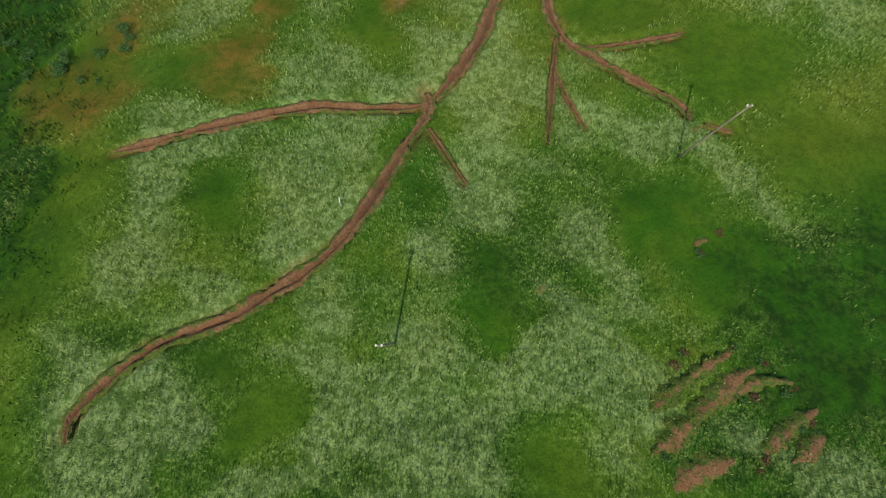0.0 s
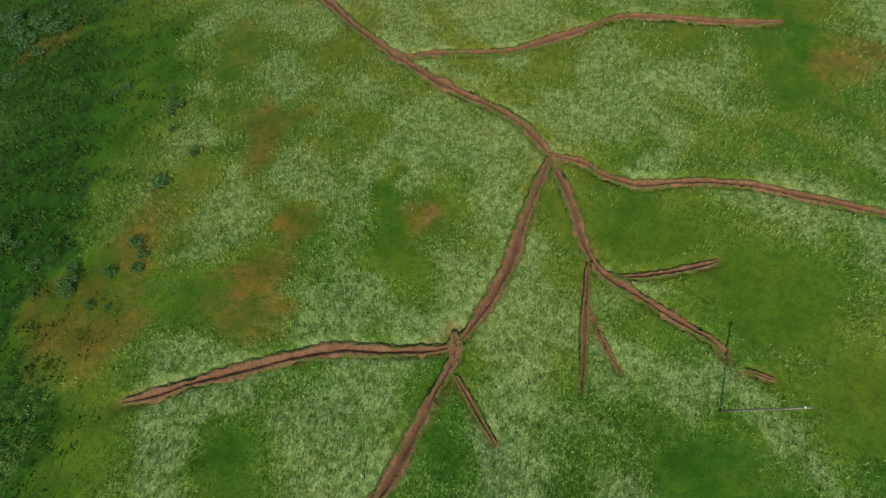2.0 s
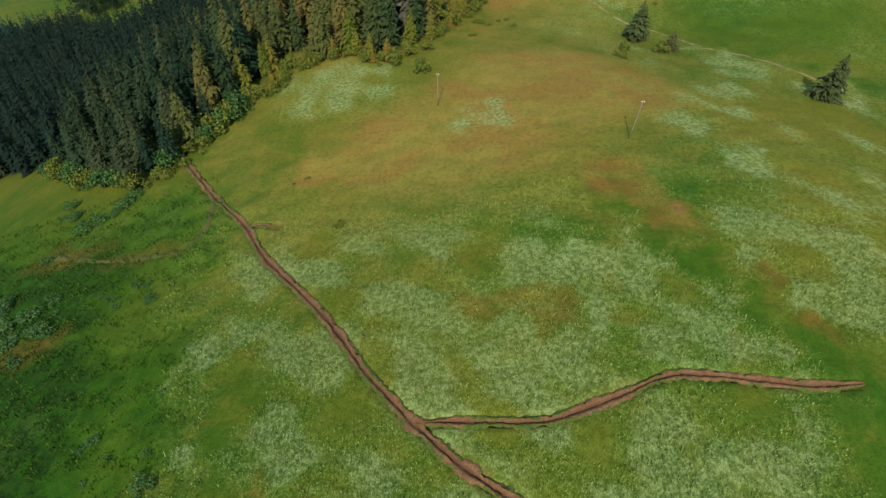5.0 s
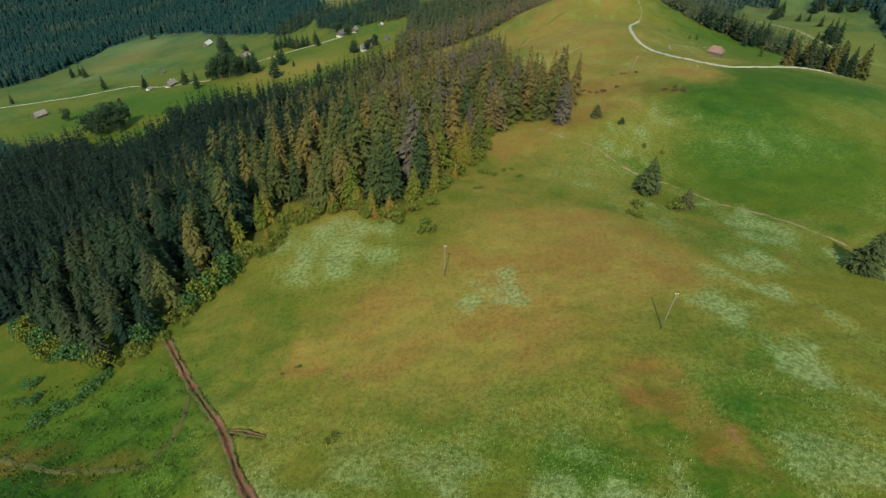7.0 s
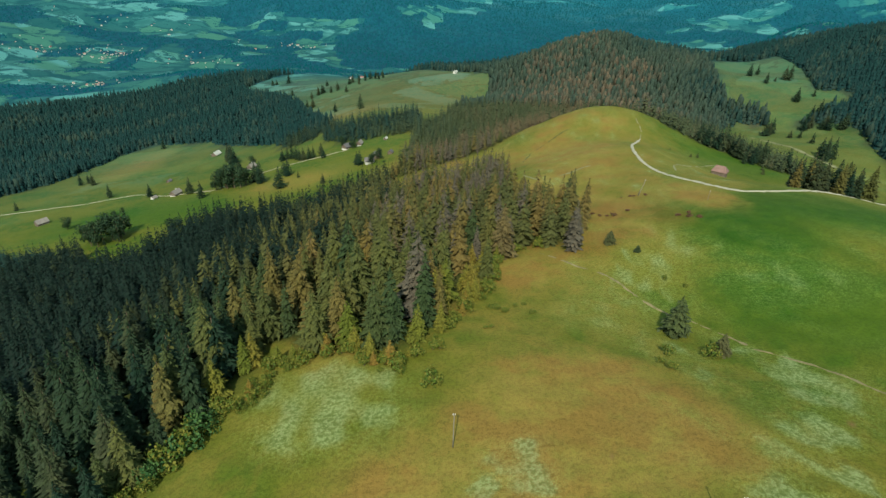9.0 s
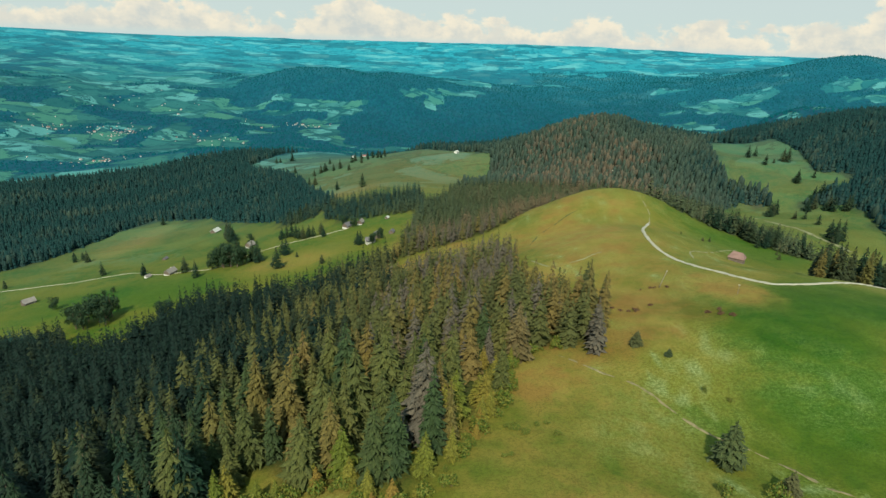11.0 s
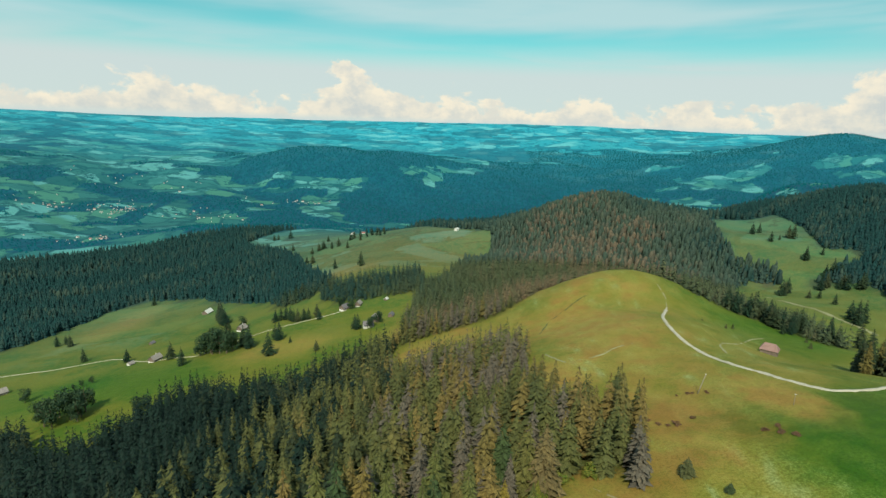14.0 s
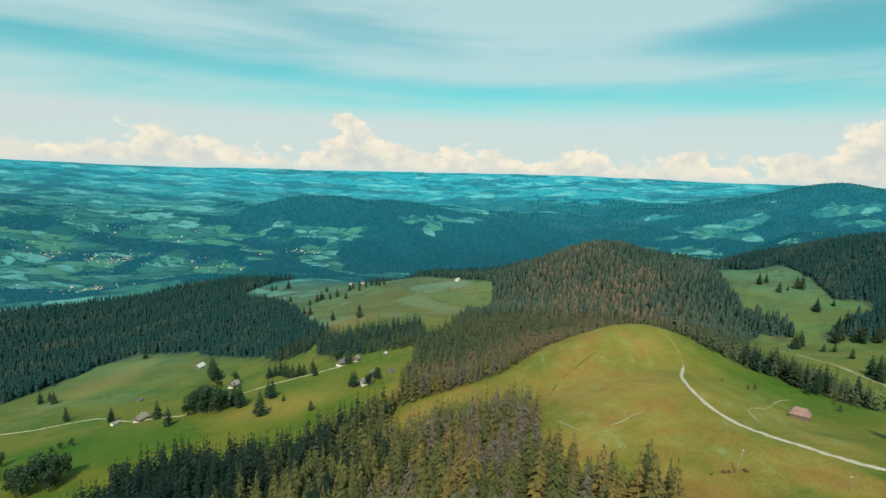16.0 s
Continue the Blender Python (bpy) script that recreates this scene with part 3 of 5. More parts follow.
DRY += [
    (62, 91, 6, 6), (-36, 164, 10, 8), (21, 191, 36, 26), (29, 147, 5, 6), (37, 134, 4, 4), (18, 285, 14, 20), (67, 345, 13, 45), (77, 521, 32, 77),
    (22, 208, 29, 21), (110, 356, 13, 31), (-500, 960, 40, 110), (-180, 680, 60, 35), (-330, 1040, 60, 30), (-170, 1000, 60, 50)]
FLOWERS = [
    (-47, 109, 4, 8), (-42, 89, 3, 5), (6, 183, 7, 9), (-39, 213, 21, 13), (-2, 175, 4, 5), (-37, 200, 18, 12), (50, 169, 8, 11), (57, 153, 8, 10),
    (69, 192, 9, 9), (39, 251, 14, 14), (81, 210, 14, 10), (69, 287, 18, 9), (108, 261, 22, 12), (5, 185, 8, 6), (53, 263, 16, 12), (99, 271, 17, 12),
    (150, 449, 13, 13), (80, 406, 7, 5), (138, 603, 8, 8), (31, 82, 10, 10), (6, 103, 10, 8), (18, 118, 6, 14)]
LUSH = [
    (26, 139, 3, 6), (32, 130, 3, 6), (38, 121, 3, 6), (43, 112, 3, 6), (48, 103, 3, 6), (54, 96, 4, 6),
    (113, 320, 24, 26), (110, 307, 24, 23), (-10, 64, 4, 8), (-16, 11, 4, 3), (40, 141, 5, 7), (14, 132, 6, 8), (235, 560, 45, 70), (-74, 150, 16, 18), (-60, 138, 8, 12), (-100, 155, 20, 16),
    (-60, 94, 16, 29), (42, 15, 9, 11), (-18, 5, 5, 5), (24, 61, 8, 5), (50, 55, 14, 9), (-330, 640, 110, 50), (104, 250, 40, 34), (150, 330, 60, 40)]
# rough scrub on the steep flanks
BANK = [(49, 275, 4, 4), (52, 266, 4, 4), (55, 258, 4, 5), (57, 252, 4, 4), (63, 245, 4, 4), (68, 238, 4, 4), (73, 230, 4, 4), (80, 222, 5, 4), (45, 284, 4, 3), (40, 290, 4, 3)]
GULLY = [(60, 262, 3, 4), (66, 254, 3, 4), (72, 246, 3, 4), (78, 238, 3, 4), (84, 230, 4, 4), (93, 222, 5, 4), (101, 212, 6, 4), (112, 200, 8, 5)]
SCRUB = [(-76, 25, 29, 45), (-84, 85, 31, 50), (-95, 130, 28, 30), (-62, 60, 10, 26), (48, 12, 19, 25), (-68, 0, 26, 30), (34, 2, 14, 9), (-51, 32, 8, 18), (-125, 110, 30, 60)]


def patches(x, y, spots):
    """0 to 1: how far a place lies in one of the patches, with an uneven edge."""
    x, y = x + 2.6 * waves(x, y, 13, 21) + 1.2 * waves(x, y, 4.5, 22), y + 2.6 * waves(x, y, 13, 23) + 1.2 * waves(x, y, 4.5, 24)
    best = np.zeros_like(x)
    for cx, cy, rx, ry in spots:
        r = np.hypot((x - cx) / rx, (y - cy) / ry)
        best = np.maximum(best, np.clip((1.35 - r) / 0.75, 0, 1))
    return best


def build_ground():
    xs = steps(-4700, -64, 66, 4700, 0.75, 1.06, 42)
    ys = steps(-700, -8, 166, 4840, 0.75, 1.04, 36)
    x, y = np.meshgrid(xs, ys)
    z = land(x, y)
    near = (np.abs(x) < 90) & (y > -20) & (y < 200)
    nx, ny, cut, bare = x[near], y[near], np.zeros(near.sum()), np.zeros(near.sum())
    for wide, points in DITCHES:
        d = off_line(nx, ny, along(points, 1.5))
        cut = np.maximum(cut, 0.95 * np.clip(1.0 - (d - 0.16 * wide) / (0.18 * wide + 0.35), 0, 1))
        bare = np.maximum(bare, 0.7 * np.clip(1.25 - d / (0.38 * wide + 0.30 * wide * waves(nx, ny, 6, 61)), 0, 1))
    z[near] -= cut
    soil = np.zeros_like(x)
    soil[near] = bare
    soil = np.maximum(soil, 0.85 * patches(x, y, [(453, 941, 15, 17), (36, 135, 1.6, 1.4), (-4.5, 61.5, 0.9, 0.9)]))
    wood = wooded(x, y).astype(float)
    rim = (np.abs(x) < 300) & (y > 100) & (y < 750)
    wood[rim] *= np.clip((off_line(x[rim], y[rim], [Vector((*p, 0)) for p in RIDGE_MEADOW]) - 3) / 9, 0, 1)
    for cx, cy, rad in GLADES:
        wood *= np.clip((np.hypot((x - cx) * 0.8, y - cy) - rad) / 3, 0, 1)
    d = np.hypot(x, y - 100)
    # Farmland share grows with distance and blends its painted haze over the grass.
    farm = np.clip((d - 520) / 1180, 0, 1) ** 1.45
    heath = patches(x, y, [p for p in DRY if p[1] < 120 or (p[0] > 25 and p[1] < 150)]) * np.clip(0.75 + 0.5 * waves(x, y, 7, 41), 0.2, 1)
    heath = np.maximum(heath, 0.5 * patches(x, y, [(-100, 1150, 180, 260), (-320, 1480, 170, 200)]))
    heath = np.maximum(heath, 0.7 * patches(x, y, [(-88, 118, 7, 5), (-72, 142, 10, 3), (-98, 148, 14, 4), (76, 336, 18, 9), (88, 322, 9, 6), (46, 302, 12, 6), (66, 356, 9, 12), (58, 312, 12, 6)]))
    no, dry = patches(x, y, NO_FLOWERS), patches(x, y, DRY) * np.clip((y - 110) / 60, 0, 1) * np.where((x < -100) & (y > 600), 0.6, 1)
    lush, yes = np.maximum(np.maximum(0.66 * patches(x, y, LUSH), 0.76 * patches(x, y, [(113, 320, 24, 26), (150, 330, 60, 40), (110, 295, 26, 20), (-74, 150, 16, 18)])), patches(x, y, SCRUB)), patches(x, y, FLOWERS + BANK)
    gully = patches(x, y, GULLY)
    lush, no = np.maximum(lush, 0.75 * gully), np.maximum(no, gully)
    spread = np.clip(0.70 + 0.62 * waves(x, y, 24, 31) + 0.36 * waves(x, y, 8, 32), 0, 0.86)
    thin = np.clip((y - 130) / 40, 0, 1)
    streaks = np.clip(0.38 + 1.8 * waves(0.22 * (0.57 * x - 0.82 * y), 0.82 * x + 0.57 * y + 4 * waves(x, y, 40, 38), 17, 33), 0, 1)
    streaks = streaks * np.where((x > 72) & (y > 205), 0.85, 1) * np.clip(0.75 + 0.6 * waves(x, y, 9, 39), 0.2, 1)
    flower = spread * (1 - thin) + streaks * thin * np.clip((x - 20) / 40, 0.12, 1) * (1 - 0.65 * patches(x, y, LUSH))
    flower = np.clip(np.maximum(flower * (1 - no) * (1 - (0.8 - 0.5 * thin) * dry), yes * np.clip(0.85 + 0.4 * waves(x, y, 11, 36), 0.2, 1.0) * np.where(y > 230, 0.68, 1)) * (1 - 0.8 * heath), 0, 1) * np.clip((900 - y) / 300, 0, 1)
    lush = np.maximum(lush, 0.85 * np.clip((125 - y) / 100, 0, 1) * np.clip(0.9 + 0.5 * waves(x, y, 30, 42), 0.3, 1))
    golden = np.clip(0.55 + 0.45 * waves(x, y, 60, 34) + 0.2 * waves(x, y, 17, 35), 0, 1) * np.clip((y - 115) / 60, 0, 1) * np.clip((x + 90) / 40, 0, 1)
    golden = golden * np.clip((760 - y) / 80, 0.25, 1) * (1 - 0.75 * np.clip((x - 125) / 60, 0, 1) * np.clip((y - 330) / 60, 0, 1)) * (1 - 0.55 * np.clip((x - 30) / 40, 0, 1) * np.clip((330 - y) / 50, 0, 1))
    golden = np.maximum(golden, np.clip(1.25 - np.hypot((x - 85) / 55, (y - 480) / 190), 0, 1) * np.clip(0.8 + 0.4 * waves(x, y, 40, 37), 0, 1) * (y > 315))
    golden = golden * (1 - 0.8 * np.clip((x - 75) / 35, 0, 1) * np.clip((350 - y) / 30, 0, 1))
    golden = golden * np.clip(0.72 + (y - 230) / 120, 0.72, 1)
    dry = np.maximum(dry, golden * (1 - 0.8 * patches(x, y, LUSH)))
    ny_, nx_ = x.shape
    index = np.arange(nx_ * ny_).reshape(ny_, nx_)
    quads = np.stack([index[:-1, :-1], index[:-1, 1:], index[1:, 1:], index[1:, :-1]], -1).reshape(-1, 4)
    me = bpy.data.meshes.new("ground")
    me.vertices.add(nx_ * ny_)
    me.vertices.foreach_set("co", np.stack([x, y, z], -1).astype(np.float32).ravel())
    me.loops.add(quads.size)
    me.loops.foreach_set("vertex_index", quads.astype(np.int32).ravel())
    me.polygons.add(len(quads))
    me.polygons.foreach_set("loop_start", np.arange(0, quads.size, 4, dtype=np.int32))
    me.polygons.foreach_set("use_smooth", np.ones(len(quads), bool))
    me.update(calc_edges=True)
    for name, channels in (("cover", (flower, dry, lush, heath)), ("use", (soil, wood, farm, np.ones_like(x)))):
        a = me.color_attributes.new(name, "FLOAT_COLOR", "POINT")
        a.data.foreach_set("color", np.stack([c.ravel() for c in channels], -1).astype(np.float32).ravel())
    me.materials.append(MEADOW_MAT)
    return tagged(new("ground", me), "flower meadow, forest floor and farmland of rolling hills", "ground", kind="structure")


ground = build_ground()


def ribbon(name, points, profile, step, mat, seed, lift=0.0, ragged=0.15, taper=0.3):
    """A strip along a line: profile gives offsets to the side and heights over the ground."""
    r = random.Random(seed)
    line = along(points, step)
    verts, faces, deep, rim = [], [], [], []
    broad = max(abs(o) for o, _ in profile)
    swell_at = waves(np.array([q.x for q in line]), np.array([q.y for q in line]), 7, seed)
    for i, p in enumerate(line):
        a, b = line[max(i - 1, 0)], line[min(i + 1, len(line) - 1)]
        side = Vector((b.y - a.y, a.x - b.x, 0)).normalized()
        end = min(1.0, 0.3 + taper * min(i, len(line) - 1 - i))
        for o, h in profile:
            jitter = 1 + r.uniform(-ragged, ragged) + 1.2 * ragged * swell_at[i]
            q = p + side * o * jitter * end
            verts.append((q.x, q.y, height(q.x, q.y) + lift + h * end * (1 + r.uniform(-0.35, 0.35))))
            deep.append(max(0.0, min(1.0, -h * 2.6)) if abs(o) < 0.5 * broad else 0.0)
            rim.append(abs(o) / broad)
    n = len(profile)
    for i in range(len(line) - 1):
        for k in range(n - 1):
            a = i * n + k
            faces.append((a, a + n, a + n + 1, a + 1))
    me = mesh_of(name, verts, faces, mat, True)
    me.attributes.new("depth", "FLOAT", "POINT").data.foreach_set("value", np.array(deep, np.float32))
    me.attributes.new("rim", "FLOAT", "POINT").data.foreach_set("value", np.array(rim, np.float32))
    return new(name, me)


for i, (wide, points) in enumerate(DITCHES):
    h = 0.27 * wide
    profile = [(-1.75 * h, -0.16), (-1.25 * h, 0.05), (-0.9 * h, 0.08), (-0.55 * h, -0.06), (-0.34 * h, -0.34), (0.0, -0.42),
               (0.32 * h, -0.16), (0.6 * h, 0.06), (0.9 * h, 0.16), (1.3 * h, 0.09), (1.8 * h, -0.16)]
    tagged(ribbon("ditch", points, profile, 0.6, EARTH, 40 + i, 0.0, 0.34, 0.10), "freshly dug drainage ditch of red-brown earth in the meadow", "ditch", "drainage ditches", "structure")

bank = [(-1.7, -0.25), (-1.1, 0.15), (-0.6, 0.36), (0.0, 0.52), (0.4, 0.40), (0.8, 0.10), (1.4, -0.25)]
for i, points in enumerate([
        [(21.5, 2.2), (25, 4.4), (29, 7.4), (32.5, 9.8), (34.4, 10.8)], [(22, 6.4), (26, 9.2), (29, 11.0), (32, 12.6)], [(33, 2.2), (36, 4.2), (40.2, 6.6)],
        [(31.6, 8.2), (34.8, 9.4), (38.4, 9.2)], [(35.6, 1.3), (38, 2.4), (40.2, 4.0)], [(30.5, 25.4), (32.4, 26.2)], [(23, -1.0), (27, 0.8), (30, 1.6)]]):
    tagged(ribbon("earth_bank", points, bank, 0.45, BANK_EARTH, 70 + i, 0.0, 0.45, 0.16), "low eroded bank of red-brown earth and tufts", "bank", "eroded banks", "structure")

ROAD = [(150, 555), (138, 530), (127, 505), (119, 478), (114.5, 447), (114, 420), (117, 399), (122, 383), (126, 366), (133, 354.5), (148, 357), (168, 369), (200, 392), (235, 414), (275, 430)]
flat_road = [(-1.15, -0.35), (-0.85, 0.10), (0.0, 0.16), (0.85, 0.10), (1.15, -0.35)]
tagged(ribbon("road", ROAD, flat_road, 2.0, GRAVEL, 7, 0.30), "pale gravel farm track winding over the grassy hill", "road", kind="structure")
VALLEY_ROAD = [(-560, 720), (-482, 731.6), (-448.5, 734.9), (-420, 746), (-386, 750), (-340, 722), (-300, 716), (-274, 712), (-250, 745), (-215, 772), (-163, 782), (-148, 786), (-129, 790)]
tagged(ribbon("road", VALLEY_ROAD, [(o * 0.40, h) for o, h in flat_road], 4.0, GRAVEL, 8, 0.3), "pale lane crossing the valley pasture to the farms", "road", kind="structure")
FOOTPATH = [(28, 303), (38, 289), (48.6, 278), (54.8, 263), (60, 253.5), (66.6, 247), (72, 239), (77, 229.8), (87, 219.4), (95, 207.6), (104, 193)]
tagged(ribbon("path", FOOTPATH, [(-0.5, -0.10), (-0.28, 0.04), (0, 0.02), (0.28, 0.04), (0.5, -0.10)], 1.2, WORN, 9, 0.04, 0.5), "worn footpath through the flower meadow", "path", kind="structure")

faint = [(-0.8, -0.15), (-0.5, 0.08), (0, 0.05), (0.5, 0.08), (0.8, -0.15)]
for k, (points, mat, wide, label) in enumerate([
        ([(50, 525), (63, 555), (77, 571), (93, 587), (109, 594)], TRACK_TURF, 0.9, "old grassy wheel track climbing the dome"),
        ([(42, 458), (48, 435), (55, 433), (67, 434), (76, 441), (88, 444)], PALE_TURF, 0.7, "faint pale cattle track across the golden slope"),
        ([(150, 555), (158, 580), (160, 605)], PALE_TURF, 0.6, "faint pale cattle track across the golden slope"),
        ([(128, 424), (138, 450), (160, 471), (193, 514), (214, 535)], PALE_TURF, 0.8, "pale trodden track behind the barn"),
        ([(405, 670), (411, 693), (413, 734), (420, 781), (416, 807), (432, 870), (432, 900), (421, 918)], PALE_TURF, 4.0, "pale strip of mown grass in the side valley"),
        ([(-62, 160), (-60, 151), (-62, 144), (-66, 141), (-83, 143), (-103, 150)], TRACK_TURF, 1.0, "faint brown footpath over the rough slope")]):
    tagged(ribbon("path", points, [(o * wide, h) for o, h in faint], 1.5, mat, 90 + k, 0.06 if wide < 3 else 0.35, 0.4), label, "path", kind="structure")


# ---- spruces ----
def spruce_shape(seed, tiers, per, wide, twigs, slim=1.0):
    """Crown of a spruce one unit high: narrow drooping boughs in loose whorls, with hanging twigs."""
    r = random.Random(seed)
    verts, faces = [], []
    for t in range(tiers):
        for b in range(per if t < 0.75 * tiers else max(4, per - 3)):
            f = min(0.985, max(0.0, (t + r.uniform(-0.75, 0.75)) / (tiers - 1)))
            z = 0.05 + 0.93 * f**0.95
            reach = wide * (1 - f) ** 0.80 * (0.70 + 0.30 * min(1, f * 5)) + 0.010
            a = (b + r.uniform(-0.5, 0.5)) * 2 * math.pi / per + t * 2.4
            out = reach * r.uniform(0.60, 1.20)
            ca, sa = math.cos(a), math.sin(a)
            half = out * (r.uniform(0.15, 0.26) if twigs > 1 else r.uniform(0.24, 0.40) * slim)
            droop = out * r.uniform(0.16, 0.52) + 0.006
            mid = out * r.uniform(0.45, 0.62)
            base = len(verts)
            verts += [(0.008 * ca, 0.008 * sa, z + 0.014), (out * ca, out * sa, z - droop),
                      (mid * ca - half * sa, mid * sa + half * ca, z - droop * r.uniform(0.45, 0.85)),
                      (mid * ca + half * sa, mid * sa - half * ca, z - droop * r.uniform(0.45, 0.85))]
            faces += [(base, base + 1, base + 2), (base, base + 3, base + 1)]
            for k in range(twigs):
                s = 1 if k % 2 else -1
                q = len(verts)
                u, k2 = out * r.uniform(0.30, 0.85), out * r.uniform(0.16, 0.34)
                zz = z - droop * u / out
                ex, ey = u * ca - s * k2 * sa + 0.4 * k2 * ca, u * sa + s * k2 * ca + 0.4 * k2 * sa
                verts += [(u * ca * 0.82, u * sa * 0.82, zz + 0.006), (u * ca * 1.08, u * sa * 1.08, zz - 0.004), (ex, ey, zz - k2 * r.uniform(0.5, 1.3))]
                faces.append((q, q + 1, q + 2))
    q = len(verts)
    verts += [(0.010, 0, 0.92), (-0.005, 0.009, 0.92), (-0.005, -0.009, 0.92), (0, 0, 1.0)]
    faces += [(q, q + 1, q + 3), (q + 1, q + 2, q + 3), (q + 2, q, q + 3)]
    return verts, faces


def cone_shape(seed, tiers, sides, wide):
    """A spruce seen from far: ragged skirts over one another."""
    r = random.Random(seed)
    verts, faces = [], []
    for t in range(tiers):
        z0, z1 = 0.05 + 0.85 * t / tiers, min(1.0, 0.05 + 0.85 * (t + 1.55) / tiers)
        if t == tiers - 1:
            z1 = 1.0
        q = len(verts)
        for k in range(sides):
            a, o = 2 * math.pi * (k + r.uniform(-0.3, 0.3)) / sides, wide * (1 - t / tiers) ** 0.85 * r.uniform(0.65, 1.15)
            verts.append((o * math.cos(a), o * math.sin(a), z0 + r.uniform(-0.03, 0.03)))
        verts.append((0, 0, z1))
        faces += [(q + k, q + (k + 1) % sides, q + sides) for k in range(sides)]
    return verts, faces


def dome_shape(seed, wide):
    """A leafy tree seen from far: an uneven dome on a short skirt."""
    r = random.Random(seed)
    verts, faces = [], []
    for z, o in ((0.15, 0.75), (0.42, 1.0), (0.70, 0.78), (0.90, 0.42)):
        for k in range(7):
            a, q = 0.8976 * (k + r.uniform(-0.35, 0.35)), wide * o * r.uniform(0.72, 1.18)
            verts.append((q * math.cos(a), q * math.sin(a), z + r.uniform(-0.07, 0.07)))
    verts.append((0, 0, 1))
    for ring in range(3):
        for k in range(7):
            a, b = ring * 7 + k, ring * 7 + (k + 1) % 7
            faces += [(a, b, b + 7), (a, b + 7, a + 7)]
    faces += [(21 + k, 21 + (k + 1) % 7, 28) for k in range(7)]
    return verts, faces


def trunk_shape(sides=7):
    verts, faces, rings = [], [], [(-0.03, 0.020), (0.0, 0.016), (0.3, 0.011), (0.75, 0.005), (0.96, 0.002)]
    for z, rad in rings:
        verts += [(rad * math.cos(6.2832 * k / sides), rad * math.sin(6.2832 * k / sides), z) for k in range(sides)]
    for j in range(len(rings) - 1):
        faces += [(j * sides + k, j * sides + (k + 1) % sides, (j + 1) * sides + (k + 1) % sides, (j + 1) * sides + k) for k in range(sides)]
    return verts, faces


TRUNK = mesh_of("trunk", *trunk_shape(), BARK, True)
SPRUCES = []
for k in range(5):
    root = new("spruce_tree")
    tagged(root, "tall dense spruce with drooping boughs at the forest edge", "tree", "spruces of the ridge forest")
    part("trunk", TRUNK, root)
    part("crown", mesh_of("crown", *spruce_shape(60 + k, 25, 11, 0.190 + 0.022 * k, 4), NEEDLES), root)
    SPRUCES.append(root)
for k, (mat, wide) in enumerate(((NEEDLES_YOUNG, 0.26), (NEEDLES_YOUNG, 0.31), (NEEDLES_LONE, 0.38), (NEEDLES_LONE, 0.34), (NEEDLES_DARK, 0.19), (NEEDLES_DARK, 0.22))):
    root = new("spruce_tree")
    tagged(root, ("young yellow-green spruce among bushes at the forest edge", "single broad spruce standing in the flower meadow", "spruce with slope shade put into its dark blue-green needles")[k // 2], "tree",
           ("young spruces of the forest edge", "single spruces", "dark spruces of the slope")[k // 2])
    part("trunk", TRUNK, root)
    part("crown", mesh_of("crown", *spruce_shape(80 + k, 20, 12, wide, 4), mat), root)
    SPRUCES.append(root)
SPARE = [True] * 11


def spruce(x, y, tall, turn, kind, wide=1.0):
    m = Matrix.Translation((x, y, height(x, y) - 0.25)) @ Matrix.Rotation(turn, 4, "Z")
    if SPARE[kind]:
        SPARE[kind] = False
        ob = SPRUCES[kind]
    else:
        ob = copy_thing(SPRUCES[kind], Matrix())
    ob.matrix_basis = m @ Matrix.Diagonal((tall * wide, tall * wide, tall, 1))
    return ob


def scatter(x0, x1, y0, y1, gap, seed, mask):
    r = np.random.RandomState(seed)
    x, y = np.meshgrid(np.arange(x0, x1, gap), np.arange(y0, y1, gap))
    x = (x + r.uniform(-0.48, 0.48, x.shape) * gap).ravel()
    y = (y + r.uniform(-0.48, 0.48, y.shape) * gap).ravel()
    keep = mask(x, y)
    return x[keep], y[keep]


def joined(name, shapes, x, y, tall, wide, tone, mat, label, sink=0.4):
    """Many trees as one mesh."""
    r = np.random.RandomState(len(x))
    kind, turn = r.randint(0, len(shapes), len(x)), r.uniform(0, 6.2832, len(x))
    z = land(x, y) - sink
    all_v, all_f, all_t, base = [], [], [], 0
    for k, (verts, faces) in enumerate(shapes):
        pick = np.flatnonzero(kind == k)
        v, f = np.array(verts), np.array(faces)
        c, s = np.cos(turn[pick])[:, None], np.sin(turn[pick])[:, None]
        h, wd = tall[pick][:, None], (tall * wide)[pick][:, None]
        vx = (v[:, 0] * c - v[:, 1] * s) * wd + x[pick][:, None]
        vy = (v[:, 0] * s + v[:, 1] * c) * wd + y[pick][:, None]
        vz = v[:, 2] * h + z[pick][:, None]
        all_v.append(np.stack([vx, vy, vz], -1).reshape(-1, 3))
        all_f.append((f[None] + (np.arange(len(pick)) * len(v))[:, None, None] + base).reshape(-1, 3))
        all_t.append(np.repeat(tone[pick], len(v)))
        base += len(pick) * len(v)
    v, f, t = np.concatenate(all_v), np.concatenate(all_f), np.concatenate(all_t)
    me = bpy.data.meshes.new(name)
    me.vertices.add(len(v))
    me.vertices.foreach_set("co", v.astype(np.float32).ravel())
    me.loops.add(f.size)
    me.loops.foreach_set("vertex_index", f.astype(np.int32).ravel())
    me.polygons.add(len(f))
    me.polygons.foreach_set("loop_start", np.arange(0, f.size, 3, dtype=np.int32))
    me.update(calc_edges=True)
    me.attributes.new("tone", "FLOAT", "POINT").data.foreach_set("value", t.astype(np.float32))
    me.materials.append(mat)
    return tagged(new(name, me), label, "trees", kind="stuff")


